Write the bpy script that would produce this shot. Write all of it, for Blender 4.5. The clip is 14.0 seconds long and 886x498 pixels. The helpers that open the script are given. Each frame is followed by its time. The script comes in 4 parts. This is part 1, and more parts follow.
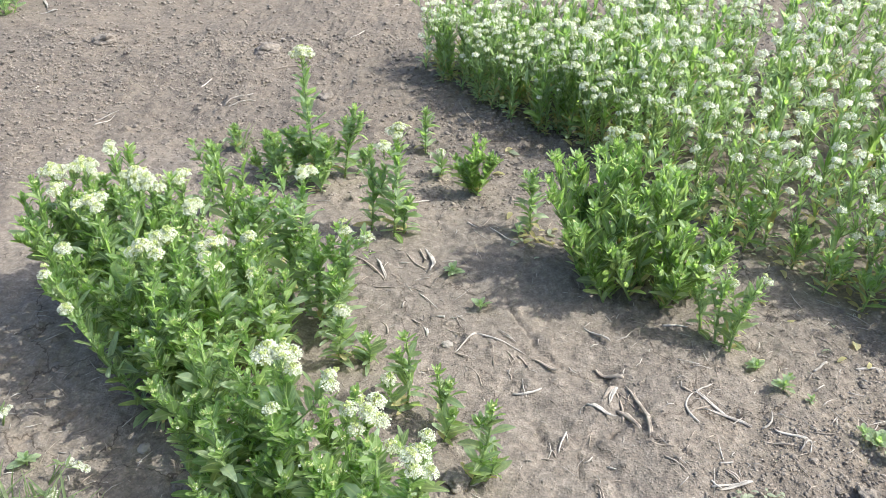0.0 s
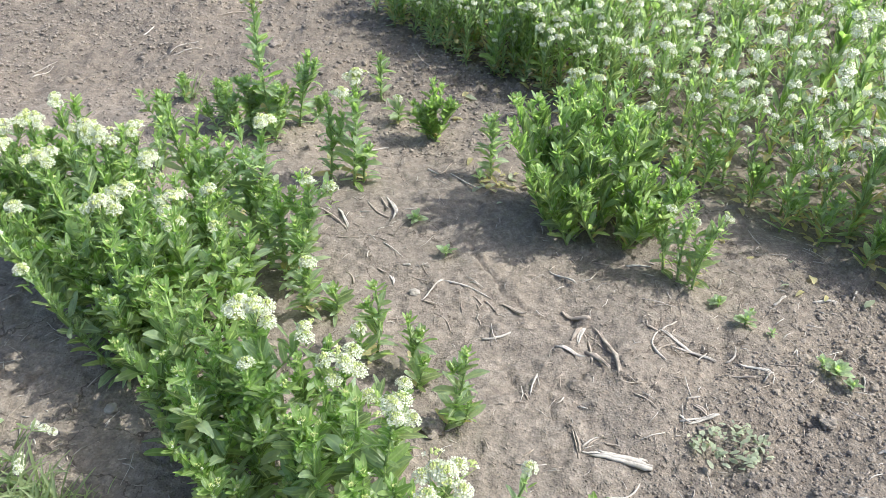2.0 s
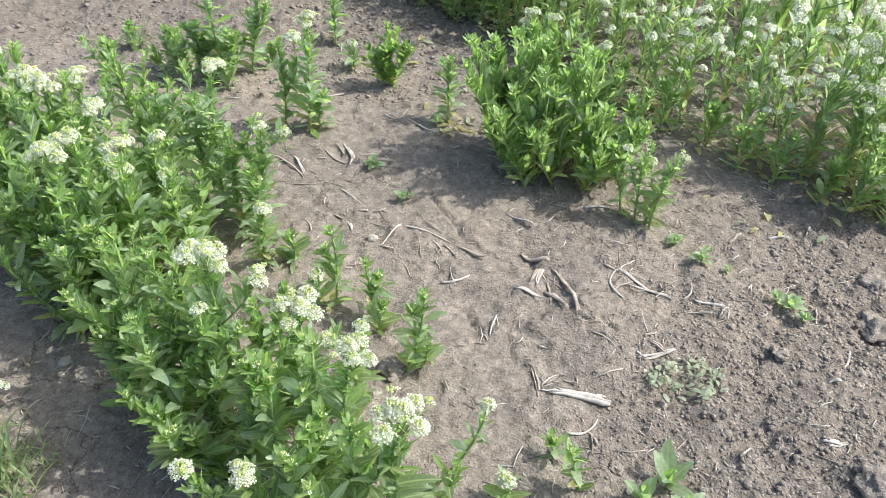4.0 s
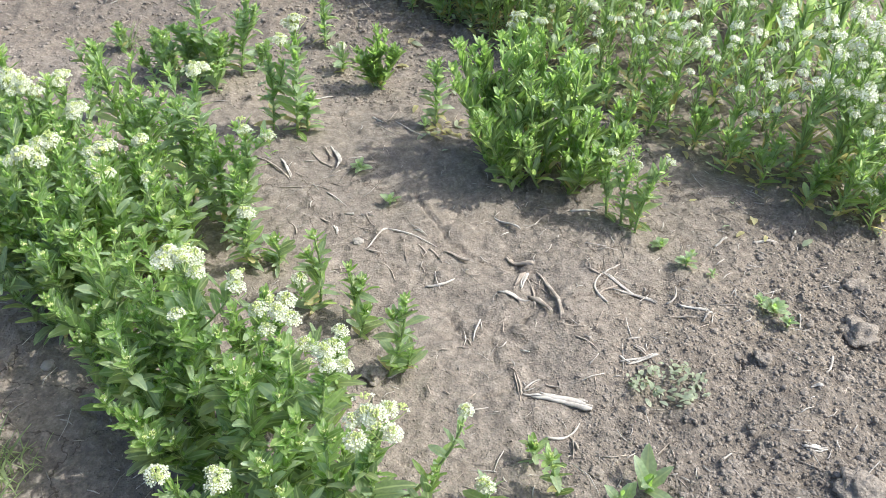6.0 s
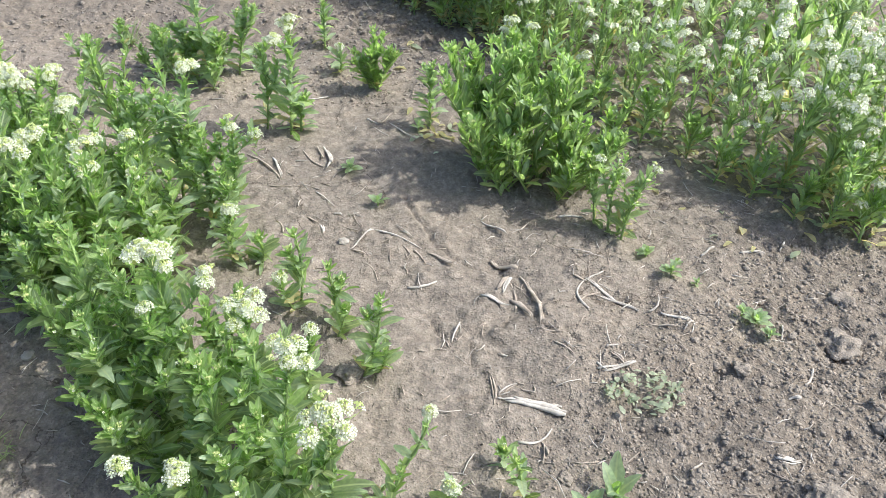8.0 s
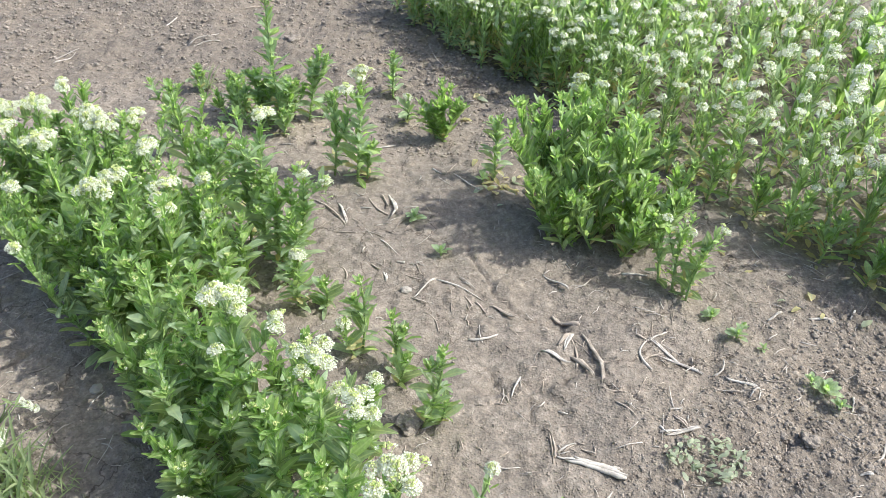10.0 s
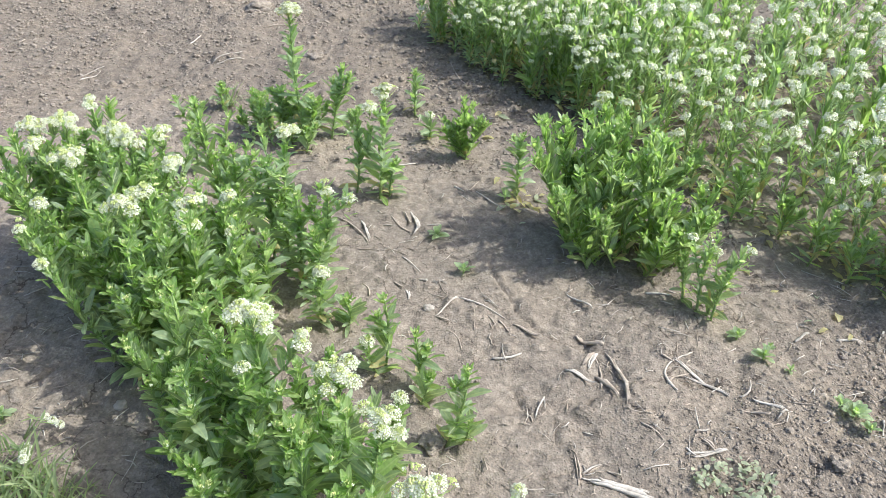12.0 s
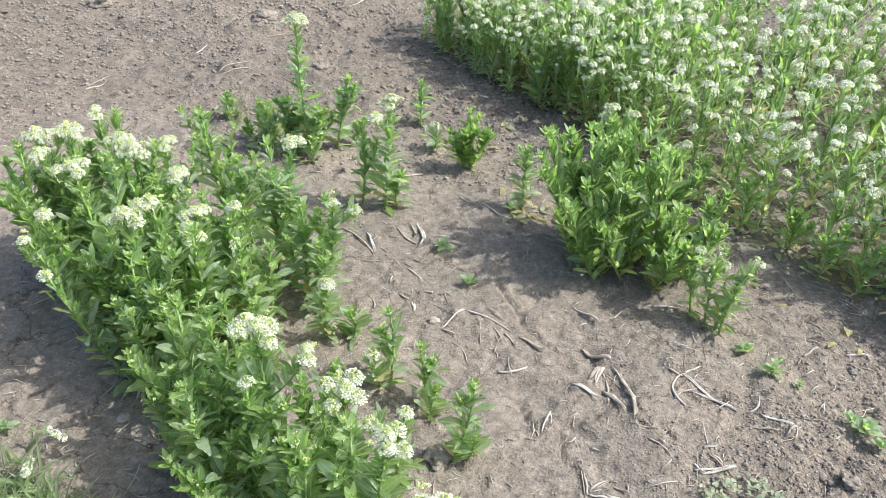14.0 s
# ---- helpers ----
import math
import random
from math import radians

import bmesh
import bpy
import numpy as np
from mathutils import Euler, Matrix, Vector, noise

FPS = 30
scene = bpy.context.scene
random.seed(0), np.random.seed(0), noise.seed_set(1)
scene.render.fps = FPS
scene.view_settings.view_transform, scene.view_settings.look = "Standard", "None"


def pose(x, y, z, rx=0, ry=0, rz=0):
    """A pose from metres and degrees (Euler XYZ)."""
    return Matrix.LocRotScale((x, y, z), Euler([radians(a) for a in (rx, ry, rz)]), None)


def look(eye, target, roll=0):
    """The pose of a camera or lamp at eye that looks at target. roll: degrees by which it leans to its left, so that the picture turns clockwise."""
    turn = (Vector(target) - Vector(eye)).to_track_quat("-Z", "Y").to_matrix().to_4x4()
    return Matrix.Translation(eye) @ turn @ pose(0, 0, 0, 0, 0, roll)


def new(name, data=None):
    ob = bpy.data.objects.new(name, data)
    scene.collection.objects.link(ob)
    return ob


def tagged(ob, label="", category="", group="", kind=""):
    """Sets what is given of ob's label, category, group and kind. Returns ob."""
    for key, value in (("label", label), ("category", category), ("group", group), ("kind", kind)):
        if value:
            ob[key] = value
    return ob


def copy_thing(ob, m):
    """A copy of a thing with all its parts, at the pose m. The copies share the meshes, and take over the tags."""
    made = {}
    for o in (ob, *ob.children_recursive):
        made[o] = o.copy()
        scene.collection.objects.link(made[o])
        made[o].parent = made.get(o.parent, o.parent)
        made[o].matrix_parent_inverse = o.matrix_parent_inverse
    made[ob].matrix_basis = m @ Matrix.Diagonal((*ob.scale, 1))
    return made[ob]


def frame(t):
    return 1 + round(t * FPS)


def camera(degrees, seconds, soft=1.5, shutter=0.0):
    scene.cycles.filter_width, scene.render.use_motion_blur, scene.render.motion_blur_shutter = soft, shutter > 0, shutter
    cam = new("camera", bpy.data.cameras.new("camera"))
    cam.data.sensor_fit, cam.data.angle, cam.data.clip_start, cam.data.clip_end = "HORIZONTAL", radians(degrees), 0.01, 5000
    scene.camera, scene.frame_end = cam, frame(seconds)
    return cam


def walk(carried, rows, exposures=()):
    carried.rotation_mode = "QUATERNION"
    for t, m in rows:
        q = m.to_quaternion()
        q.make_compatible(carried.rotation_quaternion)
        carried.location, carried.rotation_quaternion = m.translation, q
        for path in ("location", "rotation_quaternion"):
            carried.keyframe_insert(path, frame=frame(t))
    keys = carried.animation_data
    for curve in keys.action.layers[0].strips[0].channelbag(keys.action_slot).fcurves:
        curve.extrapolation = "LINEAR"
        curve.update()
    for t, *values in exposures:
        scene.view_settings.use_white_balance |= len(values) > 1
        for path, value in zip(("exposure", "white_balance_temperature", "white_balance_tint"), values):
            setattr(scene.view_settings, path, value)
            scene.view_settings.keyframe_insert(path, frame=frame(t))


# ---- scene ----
cam = camera(56.2, 14.0, soft=0.65)
PATH = [
    (0, (0.107, 0.2, 1.45), (0.029, 1.894, 0.389), 1.2),
    (0.2, (0.098, 0.204, 1.449), (-0.011, 1.926, 0.429), 1.1),
    (0.5, (0.084, 0.202, 1.466), (-0.068, 1.973, 0.548), 0.7),
    (0.7, (0.077, 0.207, 1.466), (-0.091, 1.988, 0.595), 0.6),
    (1, (0.058, 0.217, 1.472), (-0.106, 2.01, 0.602), 0.6),
    (1.2, (0.054, 0.223, 1.464), (-0.067, 1.969, 0.540), 1.0),
    (1.5, (0.052, 0.223, 1.447), (0.027, 1.907, 0.369), 1.7),
    (1.7, (0.060, 0.225, 1.444), (0.080, 1.881, 0.322), 2.0),
    (2, (0.062, 0.214, 1.435), (0.111, 1.842, 0.273), 1.9),
    (2.5, (0.068, 0.206, 1.43), (0.124, 1.825, 0.258), 1.9),
    (2.7, (0.076, 0.210, 1.422), (0.164, 1.805, 0.230), 2.1),
    (3, (0.082, 0.207, 1.408), (0.212, 1.775, 0.172), 2.3),
    (5.5, (0.085, 0.214, 1.409), (0.217, 1.768, 0.156), 2.6),
    (6, (0.121, 0.213, 1.418), (0.255, 1.769, 0.169), 2.6),
    (6.5, (0.165, 0.214, 1.416), (0.278, 1.768, 0.162), 2.6),
    (7, (0.184, 0.213, 1.415), (0.287, 1.772, 0.166), 3.0),
    (7.5, (0.192, 0.209, 1.417), (0.292, 1.769, 0.169), 3.3),
    (8, (0.206, 0.203, 1.42), (0.302, 1.767, 0.177), 3.2),
    (8.5, (0.203, 0.201, 1.426), (0.26, 1.803, 0.23), 3.1),
    (11, (0.152, 0.21, 1.436), (0.11, 1.847, 0.286), 2.8),
    (11.5, (0.152, 0.208, 1.437), (0.101, 1.852, 0.299), 2.7),
    (12, (0.147, 0.213, 1.435), (0.08, 1.862, 0.306), 2.5),
    (12.5, (0.143, 0.214, 1.436), (0.068, 1.868, 0.314), 2.5),
    (13, (0.141, 0.221, 1.436), (0.063, 1.876, 0.316), 2.5),
    (13.5, (0.141, 0.224, 1.436), (0.064, 1.882, 0.319), 2.5),
    (14, (0.142, 0.231, 1.437), (0.063, 1.89, 0.323), 2.5),
]
walk(cam, [(t, look(eye, target, roll)) for t, eye, target, roll in PATH], [(0, 1.21, 6000, 5), (0.5, 1.14, 6000, 5), (1.0, 1.08, 6000, 5), (1.5, 1.14, 6000, 5), (2.5, 1.20, 6000, 5), (14, 1.20, 6000, 5)])

# ---- light ----
SUN_UP, SUN_AZ = 51.0, 91.0   # degrees above the ground; clockwise from +y
sun_way = Vector((math.sin(radians(SUN_AZ)) * math.cos(radians(SUN_UP)), math.cos(radians(SUN_AZ)) * math.cos(radians(SUN_UP)), math.sin(radians(SUN_UP))))
sun = new("sun", bpy.data.lights.new("sun", "SUN"))
sun.data.energy, sun.data.angle, sun.data.color = 2.4, radians(0.55), (1.0, 0.955, 0.89)
sun.matrix_world = look(sun_way * 30, (0, 0, 0))
world = bpy.data.worlds.new("sky")
scene.world = world
world.use_nodes = True
sky = world.node_tree.nodes.new("ShaderNodeTexSky")
sky.sky_type, sky.sun_disc = "NISHITA", False
sky.sun_elevation, sky.sun_rotation = radians(SUN_UP), radians(SUN_AZ)
sky.air_density, sky.dust_density, sky.ozone_density = 0.75, 3.0, 0.0
world.node_tree.links.new(sky.outputs[0], world.node_tree.nodes["Background"].inputs[0])
world.node_tree.nodes["Background"].inputs[1].default_value = 0.15


# ---- materials ----
def material(name):
    m = bpy.data.materials.new(name)
    m.use_nodes = True
    t = m.node_tree
    return m, t, t.nodes["Principled BSDF"]


def node(t, kind, **inputs):
    n = t.nodes.new(kind)
    for k, v in inputs.items():
        n.inputs[k.replace("_", " ")].default_value = v
    return n


def ramp(t, source, stops):
    r = t.nodes.new("ShaderNodeValToRGB")
    while len(r.color_ramp.elements) < len(stops):
        r.color_ramp.elements.new(0.5)
    for e, (p, c) in zip(r.color_ramp.elements, stops):
        e.position, e.color = p, (*c, 1)
    t.links.new(source, r.inputs[0])
    return r.outputs[0]


def mix(t, kind, fac, a, b):
    m = t.nodes.new("ShaderNodeMix")
    m.data_type, m.blend_type = "RGBA", kind
    for slot, v in ((0, fac), (6, a), (7, b)):
        if isinstance(v, (int, float)):
            m.inputs[slot].default_value = v
        elif isinstance(v, tuple):
            m.inputs[slot].default_value = (*v, 1)
        else:
            t.links.new(v, m.inputs[slot])
    return m.outputs[2]


def node_out(t, co, scale):
    n = node(t, "ShaderNodeTexNoise", Scale=scale, Detail=2.0)
    t.links.new(co, n.inputs["Vector"])
    return n.outputs["Fac"]


def soil_material(name, dark, mid, light):
    m, t, b = material(name)
    co = t.nodes.new("ShaderNodeTexCoord").outputs["Object"]
    big = node(t, "ShaderNodeTexNoise", Scale=1.3, Detail=5.0, Roughness=0.6)
    fine = node(t, "ShaderNodeTexNoise", Scale=38.0, Detail=8.0, Roughness=0.72)
    grit = node(t, "ShaderNodeTexVoronoi", Scale=190.0, Randomness=1.0)
    speck = node(t, "ShaderNodeTexVoronoi", Scale=75.0, Randomness=1.0)
    for n in (big, fine, grit, speck):
        t.links.new(co, n.inputs["Vector"])
    c = ramp(t, fine.outputs["Fac"], [(0.2, dark), (0.5, mid), (0.82, light)])
    tint = ramp(t, big.outputs["Fac"], [(0.3, (0.80, 0.79, 0.80)), (0.7, (1.12, 1.08, 1.03))])
    c = mix(t, "MULTIPLY", 1.0, c, tint)
    grain = ramp(t, grit.outputs["Color"], [(0.0, (0.62, 0.62, 0.63)), (0.6, (1.04, 1.03, 1.02)), (1.0, (1.55, 1.52, 1.46))])
    c = mix(t, "MULTIPLY", 0.55, c, grain)
    c = mix(t, "MULTIPLY", 0.35, c, ramp(t, speck.outputs["Color"], [(0.1, (0.72, 0.72, 0.73)), (0.6, (1.03, 1.03, 1.02)), (1.0, (1.3, 1.28, 1.25))]))
    flecks = ramp(t, speck.outputs["Distance"], [(0.02, (0.45, 0.45, 0.45)), (0.08, (0, 0, 0))])
    c = mix(t, "MIX", flecks, c, mix(t, "MULTIPLY", 0.6, light, speck.outputs["Color"]))
    churned = t.nodes.new("ShaderNodeAttribute")
    churned.attribute_name = "loosened"
    # drying cracks between plates of crust, the shade inside them painted as dark lines
    bend = node(t, "ShaderNodeTexNoise", Scale=5.0, Detail=5.0, Roughness=0.6)
    t.links.new(co, bend.inputs["Vector"])
    shift = t.nodes.new("ShaderNodeVectorMath")
    shift.operation = "MULTIPLY_ADD"
    t.links.new(bend.outputs["Color"], shift.inputs[0])
    shift.inputs[1].default_value = (0.3, 0.3, 0.0)
    t.links.new(co, shift.inputs[2])
    plate = node(t, "ShaderNodeTexVoronoi", Scale=3.6, Randomness=1.0)
    plate.feature, plate.voronoi_dimensions = "DISTANCE_TO_EDGE", "2D"
    t.links.new(shift.outputs[0], plate.inputs["Vector"])
    where = ramp(t, node_out(t, co, 1.7), [(0.45, (0, 0, 0)), (0.55, (0.010, 0.010, 0.010))])
    less = t.nodes.new("ShaderNodeMath")
    less.operation = "LESS_THAN"
    t.links.new(plate.outputs["Distance"], less.inputs[0])
    t.links.new(where, less.inputs[1])
    firm = t.nodes.new("ShaderNodeMath")
    firm.operation = "SUBTRACT"
    t.links.new(less.outputs[0], firm.inputs[0])
    t.links.new(churned.outputs["Fac"], firm.inputs[1])
    firm.use_clamp = True
    # crevice shade multiplied into the soil colour along the crack lines
    c = mix(t, "MULTIPLY", firm.outputs[0], c, (0.55, 0.53, 0.51))
    # slightly darker tone where the soil is loosened
    c = mix(t, "MULTIPLY", churned.outputs["Fac"], c, (0.87, 0.86, 0.845))
    t.links.new(c, b.inputs["Base Color"])
    b.inputs["Roughness"].default_value = 0.95
    b.inputs["Specular IOR Level"].default_value = 0.2
    pits = node(t, "ShaderNodeTexVoronoi", Scale=115.0, Randomness=1.0)
    t.links.new(co, pits.inputs["Vector"])
    hole = ramp(t, pits.outputs["Distance"], [(0.06, (0, 0, 0)), (0.24, (1, 1, 1))])
    b0 = node(t, "ShaderNodeBump", Strength=0.7, Distance=0.007)
    t.links.new(hole, b0.inputs["Height"])
    b1 = node(t, "ShaderNodeBump", Strength=0.42, Distance=0.010)
    t.links.new(fine.outputs["Fac"], b1.inputs["Height"])
    t.links.new(b0.outputs[0], b1.inputs["Normal"])
    b2 = node(t, "ShaderNodeBump", Strength=0.5, Distance=0.004)
    t.links.new(grit.outputs["Distance"], b2.inputs["Height"])
    t.links.new(b1.outputs[0], b2.inputs["Normal"])
    t.links.new(b2.outputs[0], b.inputs["Normal"])
    return m


def leaf_material(name, low, high, back, sheen=0.5, island=False, thin=0.6):
    """A leaf: gloss and colour on top, light let through from behind, pale veins of mottling."""
    m, t, b = material(name)
    if island:
        chance = t.nodes.new("ShaderNodeNewGeometry").outputs["Random Per Island"]
    else:
        chance = t.nodes.new("ShaderNodeObjectInfo").outputs["Random"]
    co = t.nodes.new("ShaderNodeTexCoord").outputs["Object"]
    blot = node(t, "ShaderNodeTexNoise", Scale=9.0 if not island else 60.0, Detail=4.0)
    t.links.new(co, blot.inputs["Vector"])
    c = ramp(t, chance, [(0.0, low), (1.0, high)])
    c = mix(t, "MULTIPLY", 0.8, c, ramp(t, blot.outputs["Fac"], [(0.3, (0.7, 0.74, 0.72)), (0.7, (1.2, 1.16, 1.1))]))
    rib = t.nodes.new("ShaderNodeAttribute")
    rib.attribute_name = "midrib"
    line = ramp(t, rib.outputs["Fac"], [(0.78, (0, 0, 0)), (0.93, (0.55, 0.55, 0.55))])
    c = mix(t, "MIX", line, c, (0.46, 0.52, 0.30))
    t.links.new(c, b.inputs["Base Color"])
    b.inputs["Roughness"].default_value = sheen
    b.inputs["Specular IOR Level"].default_value = 0.55
    bump = node(t, "ShaderNodeBump", Strength=0.25, Distance=0.003)
    t.links.new(blot.outputs["Fac"], bump.inputs["Height"])
    t.links.new(bump.outputs[0], b.inputs["Normal"])
    glow = t.nodes.new("ShaderNodeBsdfTranslucent")
    t.links.new(mix(t, "MULTIPLY", 1.0, c, back), glow.inputs["Color"])
    both = t.nodes.new("ShaderNodeMixShader")
    both.inputs[0].default_value = thin
    t.links.new(b.outputs[0], both.inputs[1])
    t.links.new(glow.outputs[0], both.inputs[2])
    t.links.new(both.outputs[0], t.nodes["Material Output"].inputs[0])
    return m


def plain_material(name, stops, scale, rough, bump=0.3, stretch=(1, 1, 1)):
    m, t, b = material(name)
    co = t.nodes.new("ShaderNodeTexCoord").outputs["Object"]
    mp = t.nodes.new("ShaderNodeMapping")
    mp.inputs["Scale"].default_value = stretch
    t.links.new(co, mp.inputs["Vector"])
    n = node(t, "ShaderNodeTexNoise", Scale=scale, Detail=6.0, Roughness=0.65)
    t.links.new(mp.outputs[0], n.inputs["Vector"])
    c = ramp(t, n.outputs["Fac"], stops)
    chance = t.nodes.new("ShaderNodeNewGeometry").outputs["Random Per Island"]
    c = mix(t, "MULTIPLY", 1.0, c, ramp(t, chance, [(0.0, (0.72, 0.72, 0.72)), (1.0, (1.15, 1.13, 1.1))]))
    t.links.new(c, b.inputs["Base Color"])
    b.inputs["Roughness"].default_value = rough
    b.inputs["Specular IOR Level"].default_value = 0.25
    bp = node(t, "ShaderNodeBump", Strength=bump, Distance=0.003)
    t.links.new(n.outputs["Fac"], bp.inputs["Height"])
    t.links.new(bp.outputs[0], b.inputs["Normal"])
    return m


SOIL = soil_material("soil", (0.098, 0.082, 0.068), (0.205, 0.177, 0.146), (0.330, 0.294, 0.247))
CLOD = soil_material("clod", (0.125, 0.106, 0.088), (0.245, 0.214, 0.178), (0.375, 0.335, 0.283))
LEAF = leaf_material("leaf", (0.122, 0.176, 0.082), (0.270, 0.335, 0.188), (1.95, 2.0, 1.1))
YOUNG = leaf_material("young_leaf", (0.205, 0.315, 0.095), (0.335, 0.440, 0.185), (1.6, 1.7, 1.0))
OLD = leaf_material("old_leaf", (0.46, 0.43, 0.20), (0.66, 0.60, 0.36), (1.2, 1.15, 0.8), 0.6)
LEAF_M = leaf_material("leaf_mass", (0.122, 0.176, 0.082), (0.270, 0.335, 0.188), (1.95, 2.0, 1.1), 0.42, True)
YOUNG_M = leaf_material("young_leaf_mass", (0.205, 0.315, 0.095), (0.335, 0.440, 0.185), (1.6, 1.7, 1.0), 0.42, True)
OLD_M = leaf_material("old_leaf_mass", (0.46, 0.43, 0.20), (0.66, 0.60, 0.36), (1.2, 1.15, 0.8), 0.6, True)
PALE = leaf_material("pale_leaf", (0.25, 0.335, 0.205), (0.40, 0.485, 0.335), (1.6, 1.65, 1.0))
PALE_M = leaf_material("pale_leaf_mass", (0.25, 0.335, 0.205), (0.40, 0.485, 0.335), (1.6, 1.65, 1.0), 0.42, True)
GREY = leaf_material("grey_leaf_mass", (0.38, 0.43, 0.30), (0.52, 0.56, 0.42), (1.1, 1.1, 0.9), 0.7, True)
GRASS = leaf_material("grass_blade", (0.22, 0.29, 0.14), (0.40, 0.45, 0.26), (1.2, 1.3, 0.8), 0.55, True)
PETAL = leaf_material("petal", (0.62, 0.64, 0.48), (0.76, 0.77, 0.63), (1.0, 1.0, 0.88), 0.6, True, 0.4)
WHITE = leaf_material("white_petal", (0.73, 0.73, 0.59), (0.84, 0.84, 0.71), (1.0, 1.0, 0.88), 0.6, True, 0.34)
BUD = leaf_material("flower_bud", (0.42, 0.50, 0.16), (0.68, 0.70, 0.34), (1.1, 1.1, 0.7), 0.55, True, 0.3)
STEM = plain_material("stem", [(0.3, (0.20, 0.29, 0.09)), (0.7, (0.33, 0.42, 0.16))], 40, 0.5)
STRAW = plain_material("pale_straw", [(0.3, (0.28, 0.25, 0.21)), (0.5, (0.43, 0.39, 0.34)), (0.72, (0.58, 0.54, 0.48))], 45, 0.75, 0.5)
TWIG = plain_material("brown_stalk", [(0.3, (0.19, 0.155, 0.12)), (0.5, (0.32, 0.27, 0.22)), (0.72, (0.46, 0.40, 0.33))], 45, 0.85, 0.6)
STONE = plain_material("stone", [(0.3, (0.22, 0.20, 0.17)), (0.7, (0.32, 0.29, 0.25))], 60, 0.85, 0.5)
PLASTIC = plain_material("white_board", [(0.3, (0.66, 0.66, 0.64)), (0.7, (0.8, 0.8, 0.78))], 8, 0.5, 0.1)


# ---- small tools ----
def part(name, mesh, parent, m=None, label=""):
    ob = new(name, mesh)
    ob.parent = parent
    if m is not None:
        ob.matrix_basis = m
    return tagged(ob, label) if label else ob


def ribs(n):
    """1 along the midrib of a leaf of n points, 0 along its margins."""
    return [0.0, 1.0, 0.0] * (n // 3) + [1.0]


def mesh_of(name, verts, faces, mats, index=None, smooth=True, rib=None):
    me = bpy.data.meshes.new(name)
    me.from_pydata([tuple(v) for v in verts], [], faces)
    if rib is not None:
        me.attributes.new("midrib", "FLOAT", "POINT").data.foreach_set("value", rib)
    for m in mats:
        me.materials.append(m)
    if index is not None:
        me.polygons.foreach_set("material_index", index)
    me.polygons.foreach_set("use_smooth", [smooth] * len(me.polygons))
    me.update()
    return me


TABLE = np.random.RandomState(7).rand(8, 256, 256)


def vnoise(x, y, k=0):
    """Smooth lattice noise, 0 to 1."""
    xi, yi = np.floor(x).astype(int), np.floor(y).astype(int)
    u, v = x - xi, y - yi
    u, v = u * u * (3 - 2 * u), v * v * (3 - 2 * v)
    T = TABLE[k % 8]
    a, b = T[xi & 255, yi & 255], T[(xi + 1) & 255, yi & 255]
    c, d = T[xi & 255, (yi + 1) & 255], T[(xi + 1) & 255, (yi + 1) & 255]
    return (a * (1 - u) + b * u) * (1 - v) + (c * (1 - u) + d * u) * v


def fbm(x, y, scale, octaves=4, k=0):
    s, a, total = 0, 1.0, 0
    for i in range(octaves):
        s = s + a * vnoise(x * scale + 17 * i, y * scale + 31 * i, k + i)
        total += a
        a, scale = a * 0.55, scale * 2.03
    return s / total - 0.5


def lumps(x, y, cell, k, keep=0.7):
    """Rounded lumps of earth, one at most to a cell."""
    gx, gy = x / cell, y / cell
    xi, yi = np.floor(gx).astype(int), np.floor(gy).astype(int)
    best = np.zeros_like(gx)
    for i in (-1, 0, 1):
        for j in (-1, 0, 1):
            a, b = (xi + i) & 255, (yi + j) & 255
            px, py = xi + i + TABLE[k % 8][a, b], yi + j + TABLE[(k + 1) % 8][a, b]
            r = (0.22 + 0.36 * TABLE[(k + 2) % 8][a, b]) * (TABLE[(k + 3) % 8][a, b] < keep)
            d2 = (gx - px) ** 2 + (gy - py) ** 2
            best = np.maximum(best, 1.25 * np.maximum(0, r * r - d2) / (r + 0.05))
    return best * cell


def step(a, b, v):
    s = np.clip((v - a) / (b - a), 0, 1)
    return s * s * (3 - 2 * s)


def tilled(x, y):
    """1 where the soil is freshly loosened, 0 where it lies crusted."""
    wob = 0.35 * fbm(x, y, 1.7, 3, 4)
    near = step(-0.12, 0.2, (x - 0.72) * 0.86 - (y - 1.5) * 0.5 + wob) * step(2.5, 2.0, y)
    back = step(3.0, 3.35, y + wob) * step(8.5, 6.0, y - 0.7 * np.maximum(x + 1.2, 0) + wob)
    side = step(-1.35, -1.7, x + 0.5 * wob) * step(2.3, 2.7, y)
    return np.maximum(np.maximum(near, back), side)


CRACKS = [
    [(0.206, 2.238), (0.243, 2.125), (0.30, 2.007), (0.372, 1.944), (0.445, 1.907), (0.519, 1.887)],
    [(0.54, 1.695), (0.573, 1.676), (0.617, 1.685), (0.637, 1.645)], [(0.277, 1.72), (0.308, 1.658)], [(0.37, 1.635), (0.379, 1.558)],
    [(0.339, 1.459), (0.402, 1.485)], [(0.45, 1.697), (0.481, 1.737)], [(-0.956, 1.571), (-0.896, 1.616), (-0.843, 1.682), (-0.75, 1.735)],
    [(-0.57, 1.504), (-0.556, 1.455), (-0.505, 1.411)]]
DIPS = [(0.462, 1.925, 0.032, 0.02), (0.306, 1.513, 0.028, 0.014), (0.283, 1.652, 0.026, 0.014), (0.505, 1.80, 0.05, 0.016), (0.54, 1.35, 0.04, 0.014), (0.74, 1.81, 0.05, 0.014),
        (0.944, 1.543, 0.04, 0.012), (0.994, 1.199, 0.04, 0.018), (1.306, 1.61, 0.06, 0.016), (-0.04, 2.45, 0.05, 0.014), (-0.24, 2.37, 0.05, 0.012)]


